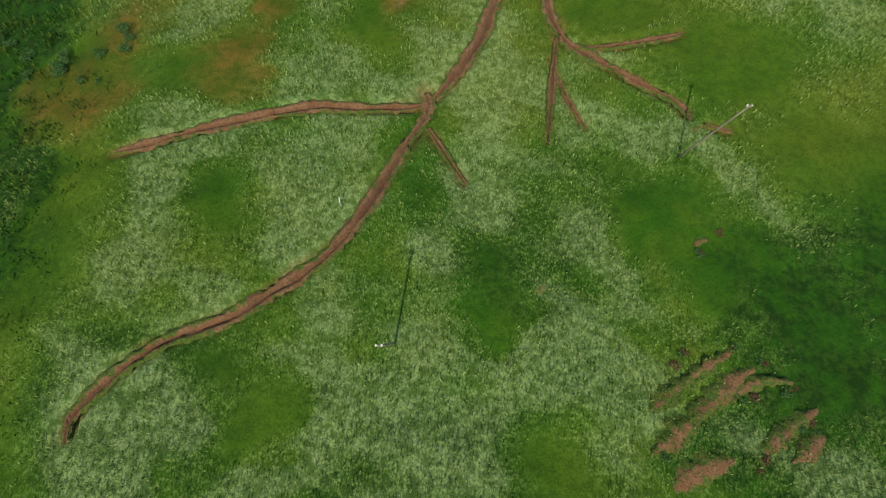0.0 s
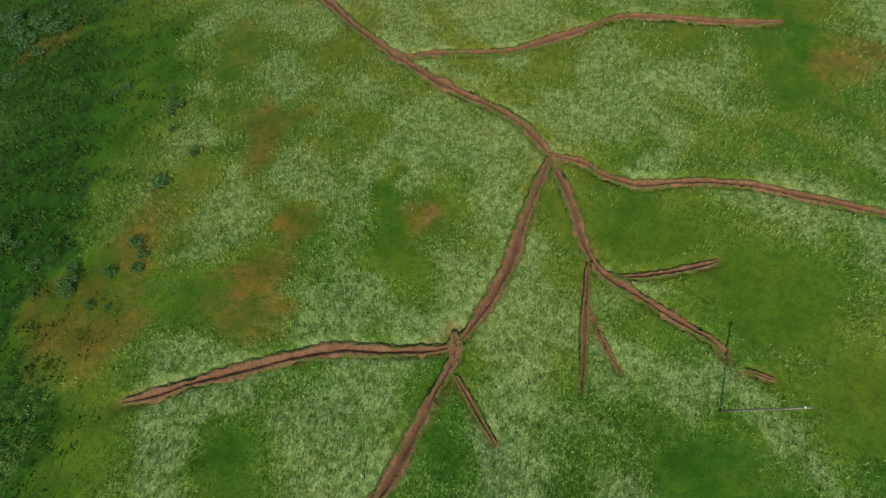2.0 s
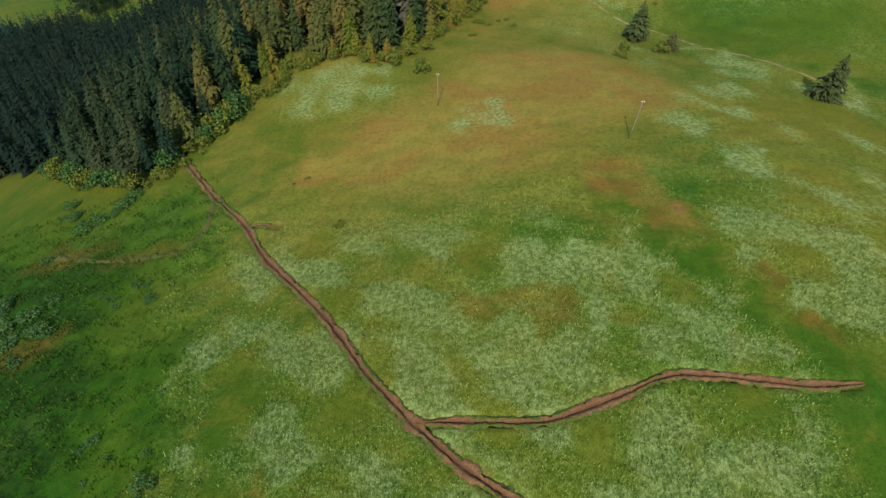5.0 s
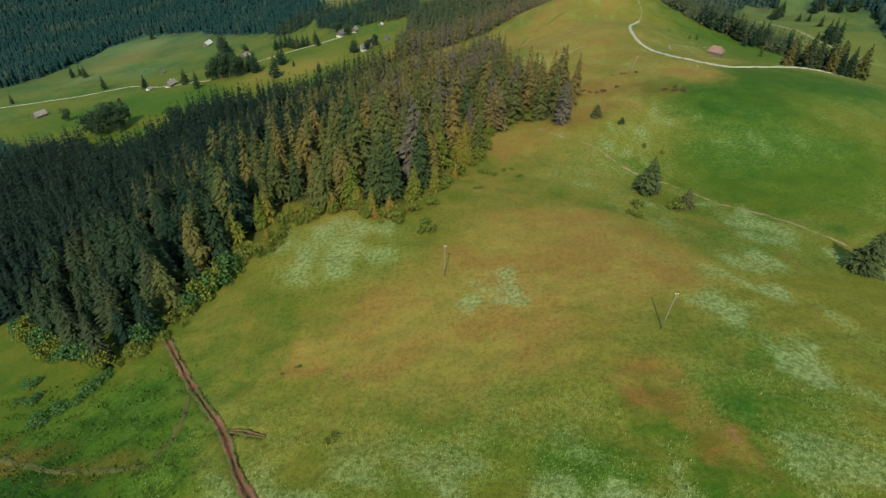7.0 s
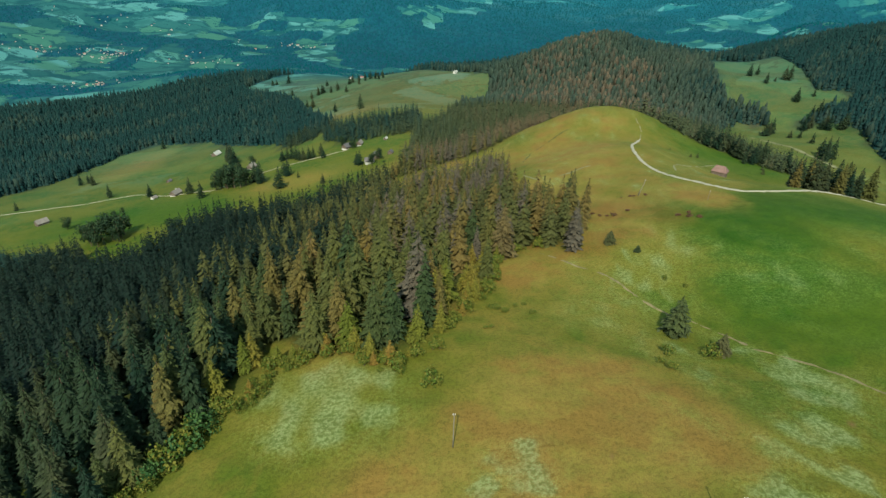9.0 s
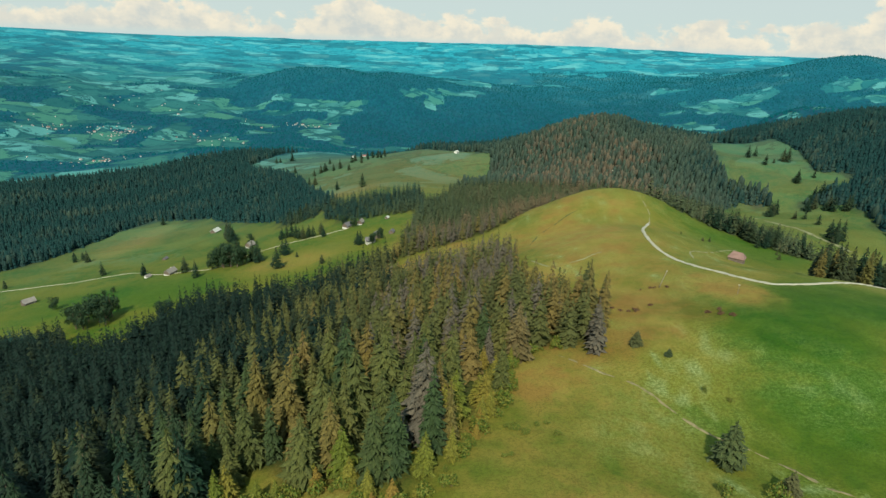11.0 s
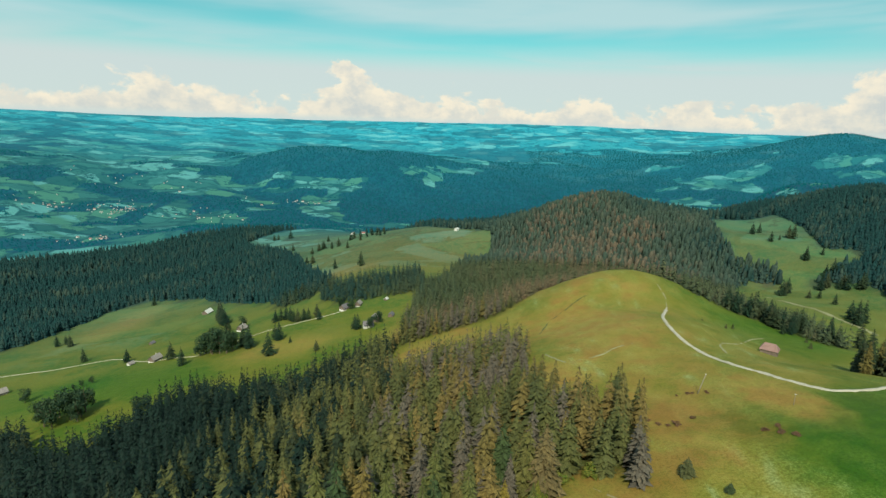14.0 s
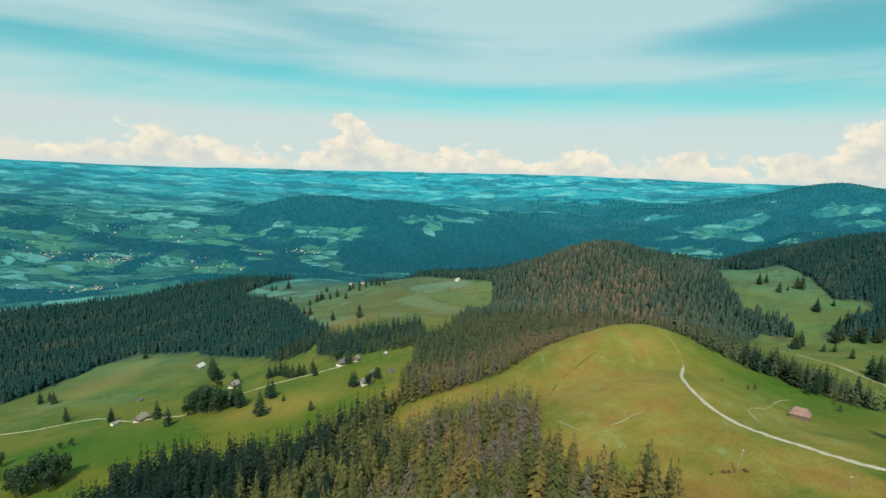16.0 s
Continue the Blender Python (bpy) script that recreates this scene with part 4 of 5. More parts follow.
def edge_gap(x, y):
    """Distance to the edge of the ridge meadow."""
    return off_line(x, y, [Vector((*p, 0)) for p in RIDGE_MEADOW])


def tree_height(x, y, seed):
    r = np.random.RandomState(seed)
    return (16.0 + 12.0 * r.uniform(0, 1, len(x))) * (0.72 + 0.28 * np.clip(edge_gap(x, y) / 14, 0, 1)) * (1 + 0.1 * waves(x, y, 60, 51))


# the ridge forest: the nearest three hundred stand singly, the rest are joined
fx, fy = scatter(-420, 140, 160, 720, 6.5, 71, lambda x, y: wooded(x, y) & (np.hypot(x + 20, y - 175) < 470))
gap = edge_gap(fx, fy)
keep = gap > 2.2
for cx, cy, rad in GLADES:
    keep &= np.hypot((fx - cx) * 0.8, fy - cy) > rad
keep &= np.random.RandomState(70).uniform(0, 1, len(fx)) > 0.10 + 0.16 * waves(fx, fy, 26, 55)
fx, fy, gap = fx[keep], fy[keep], gap[keep]
tall = tree_height(fx, fy, 72)
# Tone falls to the west, putting the slope's shade into the needles.
tone = np.clip(np.random.RandomState(73).uniform(0, 1, len(fx)) * 0.85 - 0.06 + 0.22 * waves(fx, fy, 90, 52) + np.clip((fx + 72) / 110, -0.75, 0.40), 0, 1)
close = np.argsort(np.hypot(fx + 16, fy - 150) - 25 * (fx > 0))[:165]
rest = np.setdiff1d(np.arange(len(fx)), close)
for n, i in enumerate(close):
    young = gap[i] < 12 and fx[i] > -70 and n % 4 != 0
    # Dark needles stand in for shade on the western slope.
    spruce(fx[i], fy[i], tall[i] * (0.62 if young else 1.0), n * 2.4, 5 + n % 2 if young else (9 + n % 2 if fx[i] < -66 - 25 * ((n * 13) % 10) / 10 else n % 5), 0.9 + 0.25 * ((n * 7) % 10) / 10)
FINE = [spruce_shape(90 + k, 20, 11, 0.195 + 0.024 * k, 1, 0.75) for k in range(5)]
PLAINER = [spruce_shape(96 + k, 11, 7, 0.180 + 0.022 * k, 0) for k in range(4)]
ahead = np.hypot(fx[rest] + 5, fy[rest] - 235) < 215
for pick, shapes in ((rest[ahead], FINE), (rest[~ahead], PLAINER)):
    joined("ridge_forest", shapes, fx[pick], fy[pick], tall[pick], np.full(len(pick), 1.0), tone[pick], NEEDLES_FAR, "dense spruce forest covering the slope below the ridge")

# woods of the valley and the hills behind
vx, vy = scatter(-1150, 1350, 250, 1750, 6.6, 75, lambda x, y: wooded(x, y) & (np.hypot(x + 20, y - 175) >= 470) & (np.abs(x) < 0.86 * (y - 60)) & (np.hypot(x, y - 100) < 1650))
vt = np.random.RandomState(76).uniform(13, 20, len(vx))
vtone = np.clip(np.random.RandomState(77).uniform(0, 0.4, len(vx)) + 0.15 * waves(vx, vy, 160, 53) + 0.75 * np.exp(-0.5 * (((vx - 200) / 170) ** 2 + ((vy - 880) / 300) ** 2)) + 0.24 * np.exp(-0.5 * (((vx - 290) / 160) ** 2 + ((vy - 1200) / 160) ** 2)) + 0.55 * np.exp(-0.5 * (((vx + 5) / 85) ** 2 + ((vy - 670) / 70) ** 2)) - 0.18, 0, 1)
handy = np.hypot(vx + 20, vy - 175) < 780


leafy = ~handy & (vtone + np.random.RandomState(81).uniform(-0.25, 0.25, len(vx)) > 0.34)
# Farther woods take bluer needles, with haze put into the colour.
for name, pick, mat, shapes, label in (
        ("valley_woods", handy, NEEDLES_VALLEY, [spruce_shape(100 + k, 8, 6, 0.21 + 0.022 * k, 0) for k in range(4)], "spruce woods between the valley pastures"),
        ("hill_woods", ~handy & ~leafy, NEEDLES_HILL, [cone_shape(100 + k, 3, 6, 0.24 + 0.02 * k) for k in range(4)], "spruce woods on the hills, haze and shade in their colour"),
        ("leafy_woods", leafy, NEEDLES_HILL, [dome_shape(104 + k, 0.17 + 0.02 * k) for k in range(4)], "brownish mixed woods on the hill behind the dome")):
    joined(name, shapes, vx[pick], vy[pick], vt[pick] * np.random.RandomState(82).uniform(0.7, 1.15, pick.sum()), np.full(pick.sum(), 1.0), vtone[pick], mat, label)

# Blue-green distance haze is painted into these woods.
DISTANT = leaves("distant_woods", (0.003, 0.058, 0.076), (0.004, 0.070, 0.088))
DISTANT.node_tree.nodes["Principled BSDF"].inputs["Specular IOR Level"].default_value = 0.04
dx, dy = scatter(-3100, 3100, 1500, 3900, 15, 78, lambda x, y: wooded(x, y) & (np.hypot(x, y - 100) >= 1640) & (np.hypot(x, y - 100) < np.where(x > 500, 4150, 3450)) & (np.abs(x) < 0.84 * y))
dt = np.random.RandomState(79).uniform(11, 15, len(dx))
joined("distant_woods", [cone_shape(110 + k, 2, 5, 0.66) for k in range(3)], dx, dy, dt, np.full(len(dx), 1.0), dt * 0, DISTANT, "woods of the distant plain and its hills, coloured with blue-green haze", 8.5)

# single spruces on the meadow and the pastures
LONE = [
    (93.8, 188.9, 13.0, 1.1), (58.2, 240.2, 13.5, 1.2), (65.5, 227.2, 7.5, 1.2), (55.8, 304.3, 6.5, 1.5), (63.6, 294.3, 3.2, 1.6), (285, 557, 15, 0.6),
    (194.7, 543, 5, 0.9), (185.6, 535.4, 4, 1.0), (239, 521.8, 6, 0.9), (293, 579, 20, 0.65), (250.7, 544, 5, 0.9), (169, 537.8, 3, 1.0)]
for n, (x, y, h, wide) in enumerate(LONE):
    spruce(x, y, h, n * 1.7, 7 + n % 2, wide)
for n, (x, y) in enumerate([(206, 431), (211, 436), (216, 429), (220, 440), (224, 432), (229, 438), (233, 430), (238, 441), (242, 434), (247, 443), (251, 437),
                            (256, 445), (260, 439), (214, 445), (228, 448), (240, 450), (219, 452), (252, 452)]):
    spruce(x, y, 19 + 7 * ((n * 7) % 5) / 5, n * 1.9, n % 5 if n % 3 == 0 else 9 + n % 2, 1.2)
PASTURE = [
    (-525, 849, 19), (-519, 858, 15), (-504, 844, 19), (-430, 758, 20), (-364, 732, 18), (-307, 716, 22), (-278, 680, 22), (-515, 1080, 20),
    (-184, 662, 27), (-218, 705, 28), (-222, 712, 24), (-230, 721, 26), (-190, 718, 24), (-196, 724, 20), (-135, 650, 12), (-173, 698, 9),
    (-147, 1016, 26), (-198, 1066, 18), (-160, 774, 16), (-104, 703, 19), (-108, 709, 17), (-537, 737, 14), (-303, 855, 26), (-308, 862, 28),
    (-314, 872, 27), (-318, 882, 28)]
PASTURE += [
    (-322, 890, 28), (-328, 897, 27), (-331, 906, 24), (-221, 807, 18), (-215, 809, 19), (-208, 808, 20), (-200, 798, 20), (-194, 790, 18),
    (-188, 786, 19), (-181, 787, 18), (-175, 785, 17), (-166, 790, 19), (-238, 911, 20), (-230, 905, 18), (-222, 908, 20), (-214, 912, 22),
    (-432, 1502, 20), (-424, 1509, 16), (-396, 1517, 26), (-269, 1263, 20), (-262, 1270, 20), (-260, 1274, 17), (-241, 1255, 18), (-229, 1263, 21),
    (-187, 1278, 15), (-148, 1288, 16)]
PASTURE += [
    (-139, 1294, 13), (-258, 1161, 20), (-272, 1173, 18), (-359, 1332, 18), (-404, 1320, 20), (-380, 1350, 19), (-340, 1330, 18), (529, 1133, 24),
    (558, 1163, 22), (534, 1082, 20), (552, 1089, 10), (577, 1092, 30), (571, 1096, 26), (543, 1000, 24), (548, 1006, 20), (576, 1012, 14),
    (544, 937, 30), (550, 930, 26), (536, 940, 22), (227, 615, 22), (230, 608, 24), (236, 612, 21), (243, 609, 23), (248, 612, 25), (253, 617, 26),
    (256, 611, 22)]
PASTURE += [
    (251, 591, 21), (254, 598, 24), (252, 585, 20), (247, 567, 12), (256, 571, 15), (262, 580, 20), (268, 586, 22), (275, 589, 24), (275, 583, 18),
    (260, 603, 22), (265, 596, 20), (283, 566, 22), (287, 562, 15), (299, 555, 24), (304, 550, 20), (419, 715, 30), (424, 722, 26), (430, 740, 24),
    (436, 728, 28), (415, 708, 18), (456, 906, 26), (462, 910, 24), (469, 915, 25), (473, 875, 14), (483, 869, 15), (473, 825, 16)]
PASTURE += [
    (505, 902, 22), (516, 906, 26), (525, 893, 18), (532, 897, 24), (530, 885, 26), (553, 886, 24), (545, 880, 26)]
for k in range(12):
    n = random.Random(500 + k)
    PASTURE.append((-300 + 190 * n.random(), 1180 + 200 * n.random() + k * 4, 14 + 6 * n.random()))
PASTURE_SPRUCES = []
for k in range(3):
    root = new("spruce_tree")
    part("trunk", TRUNK, root)
    part("crown", mesh_of("crown", *spruce_shape(120 + k, 15, 10, 0.24 + 0.03 * k, 2), NEEDLES_DARK), root)
    PASTURE_SPRUCES.append(root)
for n, (x, y, h) in enumerate(PASTURE):
    ob = PASTURE_SPRUCES[n] if n < 3 else copy_thing(PASTURE_SPRUCES[n % 3], Matrix())
    ob.matrix_basis = Matrix.Translation((x, y, height(x, y) - 0.3)) @ Matrix.Rotation(n * 1.3, 4, "Z") @ Matrix.Diagonal((h * 1.15, h * 1.15, h * 0.95, 1))
    tagged(ob, "dark spruce standing singly on the valley pasture", "tree", "pasture spruces")


# ---- bushes ----
def bush_shape(seed, count, flat):
    """A bush of many small leaf clumps in uneven lobes, one unit high."""
    r = random.Random(seed)
    lobes = [(r.uniform(-0.42, 0.42), r.uniform(-0.42, 0.42), r.uniform(0.28, 0.72) * flat, r.uniform(0.22, 0.38)) for _ in range(7)]
    verts, faces = [], []
    for _ in range(count):
        cx, cy, cz, rad = r.choice(lobes)
        d = Vector((r.gauss(0, 1), r.gauss(0, 1), r.gauss(0, 0.8))).normalized()
        c = Vector((cx, cy, cz)) + d * rad * r.uniform(0.65, 1.05)
        c.z = max(c.z, 0.02)
        u = Vector((r.gauss(0, 1), r.gauss(0, 1), r.gauss(0, 1))).cross(d).normalized()
        v = d.cross(u).normalized() * 0.6 + d * 0.5
        s = r.uniform(0.035, 0.08)
        q = len(verts)
        verts += [tuple(c - u * s), tuple(c + v * s * 1.2), tuple(c + u * s), tuple(c - v * s * 1.2)]
        faces.append((q, q + 1, q + 2, q + 3))
    return verts, faces


def bush_stem(seed):
    r = random.Random(seed)
    verts, faces = [], []
    for k in range(5):
        a, lean = 1.2566 * k + r.uniform(-0.3, 0.3), r.uniform(0.15, 0.35)
        q = len(verts)
        for z, rad in ((-0.05, 0.022), (0.3, 0.014), (0.62, 0.005)):
            for j in range(4):
                b = 1.5708 * j
                verts.append((lean * z * math.cos(a) * 1.6 + rad * math.cos(b), lean * z * math.sin(a) * 1.6 + rad * math.sin(b), z))
        for ring in range(2):
            faces += [(q + ring * 4 + j, q + ring * 4 + (j + 1) % 4, q + ring * 4 + 4 + (j + 1) % 4, q + ring * 4 + 4 + j) for j in range(4)]
    return verts, faces


STEMS = mesh_of("stem", *bush_stem(3), BARK)
BUSHES = {}
for kind, mat, label in (("light", BUSH_LEAF, "yellow-green leafy bush at the edge of the forest"), ("dark", DARK_LEAF, "dark green leafy bush in rough grass"),
                         ("rust", RUST_LEAF, "low reddish heath shrub on the eroded slope")):
    BUSHES[kind] = ([mesh_of("foliage", *bush_shape(130 + k, 440, 0.55 if kind == "rust" else 1.0), mat) for k in range(3)], label)


def bush(kind, x, y, tall, n, wide=1.0):
    shapes, label = BUSHES[kind]
    root = new("bush")
    part("stem", STEMS, root)
    part("foliage", shapes[n % 3], root)
    root.matrix_basis = Matrix.Translation((x, y, height(x, y) - 0.05)) @ Matrix.Rotation(n * 1.9, 4, "Z") @ Matrix.Diagonal((tall * wide, tall * wide, tall, 1))
    return tagged(root, label, "bush", kind + " bushes")


rr = random.Random(9)
border = along(RIDGE_MEADOW[2:20], 3.1)
for n, p in enumerate(border):
    for k in range(2):
        if rr.random() < 0.60:
            if -92 < p.x < -50 and k == 0:
                bush("light", p.x + rr.uniform(-1.0, 2.5), p.y + rr.uniform(-3.0, 1.0), rr.uniform(1.2, 2.8), n + 1, rr.uniform(0.9, 1.3))
            bush("light" if p.x > -60 or rr.random() < 0.6 else "dark", p.x + rr.uniform(-3.5, 1.5), p.y + rr.uniform(-1.0, 4.5), rr.uniform(1.4, 5.0) * (1.4 if p.x < -66 else 1.0), n + k, rr.uniform(0.7, 1.0))
    if rr.random() < 0.30 and p.x > -66:
        spruce(p.x + rr.uniform(-3.5, 0.0), p.y + rr.uniform(0.5, 4.5), rr.uniform(4.0, 10.0), n, 5 + n % 2, 1.1)
for n, (x, y, h) in enumerate([(50.8, 226.9, 3.0), (48.5, 218, 2.4), (47, 222, 2.0), (-13.4, 211.8, 4.5), (-27.5, 142, 1.6), (-28.6, 141.3, 1.1), (62, 226, 4.0), (72, 268, 1.6), (67, 273.7, 1.8)]):
    bush("light", x, y, h, n + 3)
for n, (x, y) in enumerate([(-91.9, 129.8), (-90.6, 115.5), (-91.8, 107.1), (-106.6, 134.3), (-75.0, 129.6), (-68.2, 130.4), (-45.7, 89.7), (-57.0, 89.2), (-43.1, 72.5), (-61.6, 59.1),
                            (-49.6, 54.0), (-45.8, 52.2), (-43.0, 56.0), (-47.6, 50.8), (-53.5, 52.7), (-96, 118), (-99, 126), (-88, 122), (-84, 126), (-47, 86), (-44, 84), (-60, 92),
                            (-100, 150), (-95, 158), (-90, 163), (-103, 165), (-110, 170), (-64, 60), (-66, 55),
                            (-105, 127), (-103, 133), (-112, 138), (-72, 128), (-78, 127), (-66, 129), (-80, 153), (-86, 168)]):
    for k in range(2):
        bush("dark", x + rr.uniform(-3.5, 3.5), y + rr.uniform(-3, 3), rr.uniform(0.5, 1.3) * (1.9 if x < -85 else 1.0), n * 3 + k, rr.uniform(1.2, 2.0))
for n, (x, y) in enumerate([(33, 9.7), (26.6, 5.7), (23, 2.4), (31, 11.6), (34.6, 8.5), (37.9, 5), (34.3, 2.9), (26, 11.6), (32.1, 25.7), (38.6, 3.4), (29, 8), (24.5, 4), (36.5, 7.5), (-40.4, 161.5)]):
    for k in range(3):
        slide = rr.uniform(-2.4, 2.4)
        bush("rust" if k % 3 else "dark", x + slide, y + 0.75 * slide + rr.uniform(-0.7, 0.7), rr.uniform(0.30, 0.6), n * 5 + k, rr.uniform(1.2, 2.2))


for n, (x, y, h) in enumerate([(58.9, 344.4, 1.2), (62, 341, 1.0), (65.4, 337.8, 1.3), (68, 340, 0.9), (73.4, 342.1, 1.1), (89.5, 322.5, 1.3), (92, 320, 1.5), (94.7, 317.6, 1.2), (94.9, 325.4, 1.0),
                               (83, 365, 1.2), (89, 364, 1.3), (79, 366, 0.9), (5.9, 254.2, 1.4), (9.9, 251.5, 1.5), (14.9, 256.3, 1.1), (17.5, 250.8, 1.2), (3, 240, 1.0), (7.5, 253, 1.2)]):
    for k in range(2):
        bush("rust" if y > 300 else "light", x + rr.uniform(-1.6, 1.6), y + rr.uniform(-1.2, 1.2), h * rr.uniform(0.7, 1.1), n + k, rr.uniform(1.2, 1.9))


# ---- broadleaved trees of the valley ----
def limb_shape(seed):
    """A trunk with five rising limbs, one unit high."""
    r = random.Random(seed)
    lines = [[(0, 0, -0.03, 0.030), (0.01, 0, 0.2, 0.022), (0, 0.01, 0.5, 0.014), (0, 0, 0.85, 0.004)]]
    for k in range(5):
        a, z = 1.2566 * k + r.uniform(-0.3, 0.3), r.uniform(0.2, 0.4)
        lines.append([(0, 0, z, 0.013), (0.14 * math.cos(a), 0.14 * math.sin(a), z + 0.14, 0.009), (0.28 * math.cos(a), 0.28 * math.sin(a), z + 0.32, 0.003)])
    verts, faces = [], []
    for line in lines:
        q = len(verts)
        for x, y, z, rad in line:
            verts += [(x + rad * math.cos(1.0472 * j), y + rad * math.sin(1.0472 * j), z) for j in range(6)]
        for ring in range(len(line) - 1):
            faces += [(q + ring * 6 + j, q + ring * 6 + (j + 1) % 6, q + ring * 6 + 6 + (j + 1) % 6, q + ring * 6 + 6 + j) for j in range(6)]
    return verts, faces


def crown_shape(seed, count):
    """A crown of leaf clumps in uneven lobes, one unit high."""
    r = random.Random(seed)
    lobes = [(r.uniform(-0.26, 0.26), r.uniform(-0.26, 0.26), r.uniform(0.28, 0.80), r.uniform(0.12, 0.24)) for _ in range(13)]
    verts, faces = [], []
    for _ in range(count):
        cx, cy, cz, rad = r.choice(lobes)
        d = Vector((r.gauss(0, 1), r.gauss(0, 1), r.gauss(0, 1))).normalized()
        c = Vector((cx, cy, cz)) + d * rad * r.uniform(0.6, 1.08)
        u = Vector((r.gauss(0, 1), r.gauss(0, 1), r.gauss(0, 1))).cross(d).normalized()
        v = d.cross(u).normalized() * 0.7 + d * 0.5
        s = r.uniform(0.014, 0.034)
        q = len(verts)
        verts += [tuple(c - u * s), tuple(c + v * s * 1.2), tuple(c + u * s), tuple(c - v * s * 1.2)]
        faces.append((q, q + 1, q + 2, q + 3))
    return verts, faces


VALLEY_LEAF = leaves("valley_leaf", (0.010, 0.034, 0.018), (0.030, 0.058, 0.022))
BROADLEAF = []
for k in range(3):
    root = new("broadleaf_tree")
    part("trunk", mesh_of("trunk", *limb_shape(150 + k), BARK, True), root)
    part("crown", mesh_of("crown", *crown_shape(160 + k, 1500), VALLEY_LEAF), root)
    BROADLEAF.append(root)
for n, (x, y, h) in enumerate([
        (-327, 570, 22), (-311, 560, 24), (-303, 561, 20), (-307, 573, 23), (-317, 547, 22), (-326, 551, 20), (-399, 626, 14), (-240, 537, 17), (-268, 714, 22),
        (-262, 712, 25), (-258, 706, 24), (-249, 704, 26), (-243, 708, 25), (-240, 700, 22), (-236, 706, 20), (-272, 708, 18), (-254, 712, 24), (-335, 562, 18),
        (-300, 552, 18), (-365, 655, 6), (-358, 660, 7), (-370, 650, 5), (-90, 697, 12), (-84, 712, 13), (-125, 790, 12), (-140, 803, 14), (-262, 812, 14), (-280, 806, 12)]):
    ob = BROADLEAF[n] if n < 3 else copy_thing(BROADLEAF[n % 3], Matrix())
    ob.matrix_basis = Matrix.Translation((x, y, height(x, y) - 0.3)) @ Matrix.Rotation(n * 1.3, 4, "Z") @ Matrix.Diagonal((h * 0.95, h * 0.95, h * 1.15, 1))
    tagged(ob, "round dark green broadleaved tree on the valley pasture", "tree", "broadleaved trees")


# ---- power line poles ----
def tube(points, radii, sides=10):
    verts, faces = [], []
    for (x, y, z), rad in zip(points, radii):
        verts += [(x + rad * math.cos(6.2832 * k / sides), y + rad * math.sin(6.2832 * k / sides), z) for k in range(sides)]
    n = len(points)
    for j in range(n - 1):
        faces += [(j * sides + k, j * sides + (k + 1) % sides, (j + 1) * sides + (k + 1) % sides, (j + 1) * sides + k) for k in range(sides)]
    faces += [tuple(range(sides))[::-1], tuple(range((n - 1) * sides, n * sides))]
    return verts, faces


def power_pole(x, y, tall, lean_x, lean_y, wide=0.14):
    root = new("power_pole")
    root.location = (x, y, height(x, y))
    at = lambda f: (lean_x * f, lean_y * f, tall * f)
    part("shaft", mesh_of("shaft", *tube([at(-0.06), at(0.3), at(0.7), at(1.0)], [wide, wide * 0.92, wide * 0.8, wide * 0.7]), POLE_WOOD, True), root)
    bx, by, bz = at(0.96)
    bm = bmesh.new()
    bmesh.ops.create_cube(bm, size=1, matrix=Matrix.Translation((bx, by, bz)) @ Matrix.Diagonal((0.62, 0.12, 0.14, 1)))
    bmesh.ops.bevel(bm, geom=bm.edges[:], offset=0.02, segments=1, affect="EDGES")
    me = bpy.data.meshes.new("cross_arm")
    bm.to_mesh(me)
    me.materials.append(POLE_WOOD)
    part("cross_arm", me, root)
    for o in (-0.24, 0.24):
        part("insulator", mesh_of("insulator", *tube([(bx + o, by, bz + z) for z in (0.05, 0.14, 0.17, 0.30, 0.36)], [0.05, 0.06, 0.10, 0.09, 0.05]), PORCELAIN, True), root, "white porcelain insulator")
    return tagged(root, "leaning pale weathered wooden power pole with white insulators in the meadow", "pole", "power poles")


power_pole(-4.4, 13.4, 13.8, -0.3, -3.4)
power_pole(30.6, 37.4, 13.8, 1.8, -2.2)
power_pole(35.4, 163.0, 9.8, 0.3, -0.4)
power_pole(-7.9, 188.6, 9.6, -0.1, -0.3)
power_pole(86.0, 364.5, 8.6, 2.4, 0.3, 0.2)
power_pole(108.5, 340, 4.4, 0.1, 0.0, 0.10)

marker = new("marker_stake")
marker.location = (-11.1, 29.6, height(-11.1, 29.6))
part("post", mesh_of("post", *tube([(0, 0, -0.3), (0.1, 0.2, 1.6), (0.12, 0.25, 1.75)], [0.07, 0.06, 0.02]), PORCELAIN, True), marker)
tagged(marker, "white marker stake beside the earth ditch", "stake")


# ---- buildings ----
def box(bm, x0, x1, y0, y1, z0, z1):
    m = Matrix.Translation(((x0 + x1) / 2, (y0 + y1) / 2, (z0 + z1) / 2)) @ Matrix.Diagonal((x1 - x0, y1 - y0, z1 - z0, 1))
    return bmesh.ops.create_cube(bm, size=1, matrix=m)


def done(bm, name, mat):
    me = bpy.data.meshes.new(name)
    bm.to_mesh(me)
    bm.free()
    me.materials.append(mat)
    return me


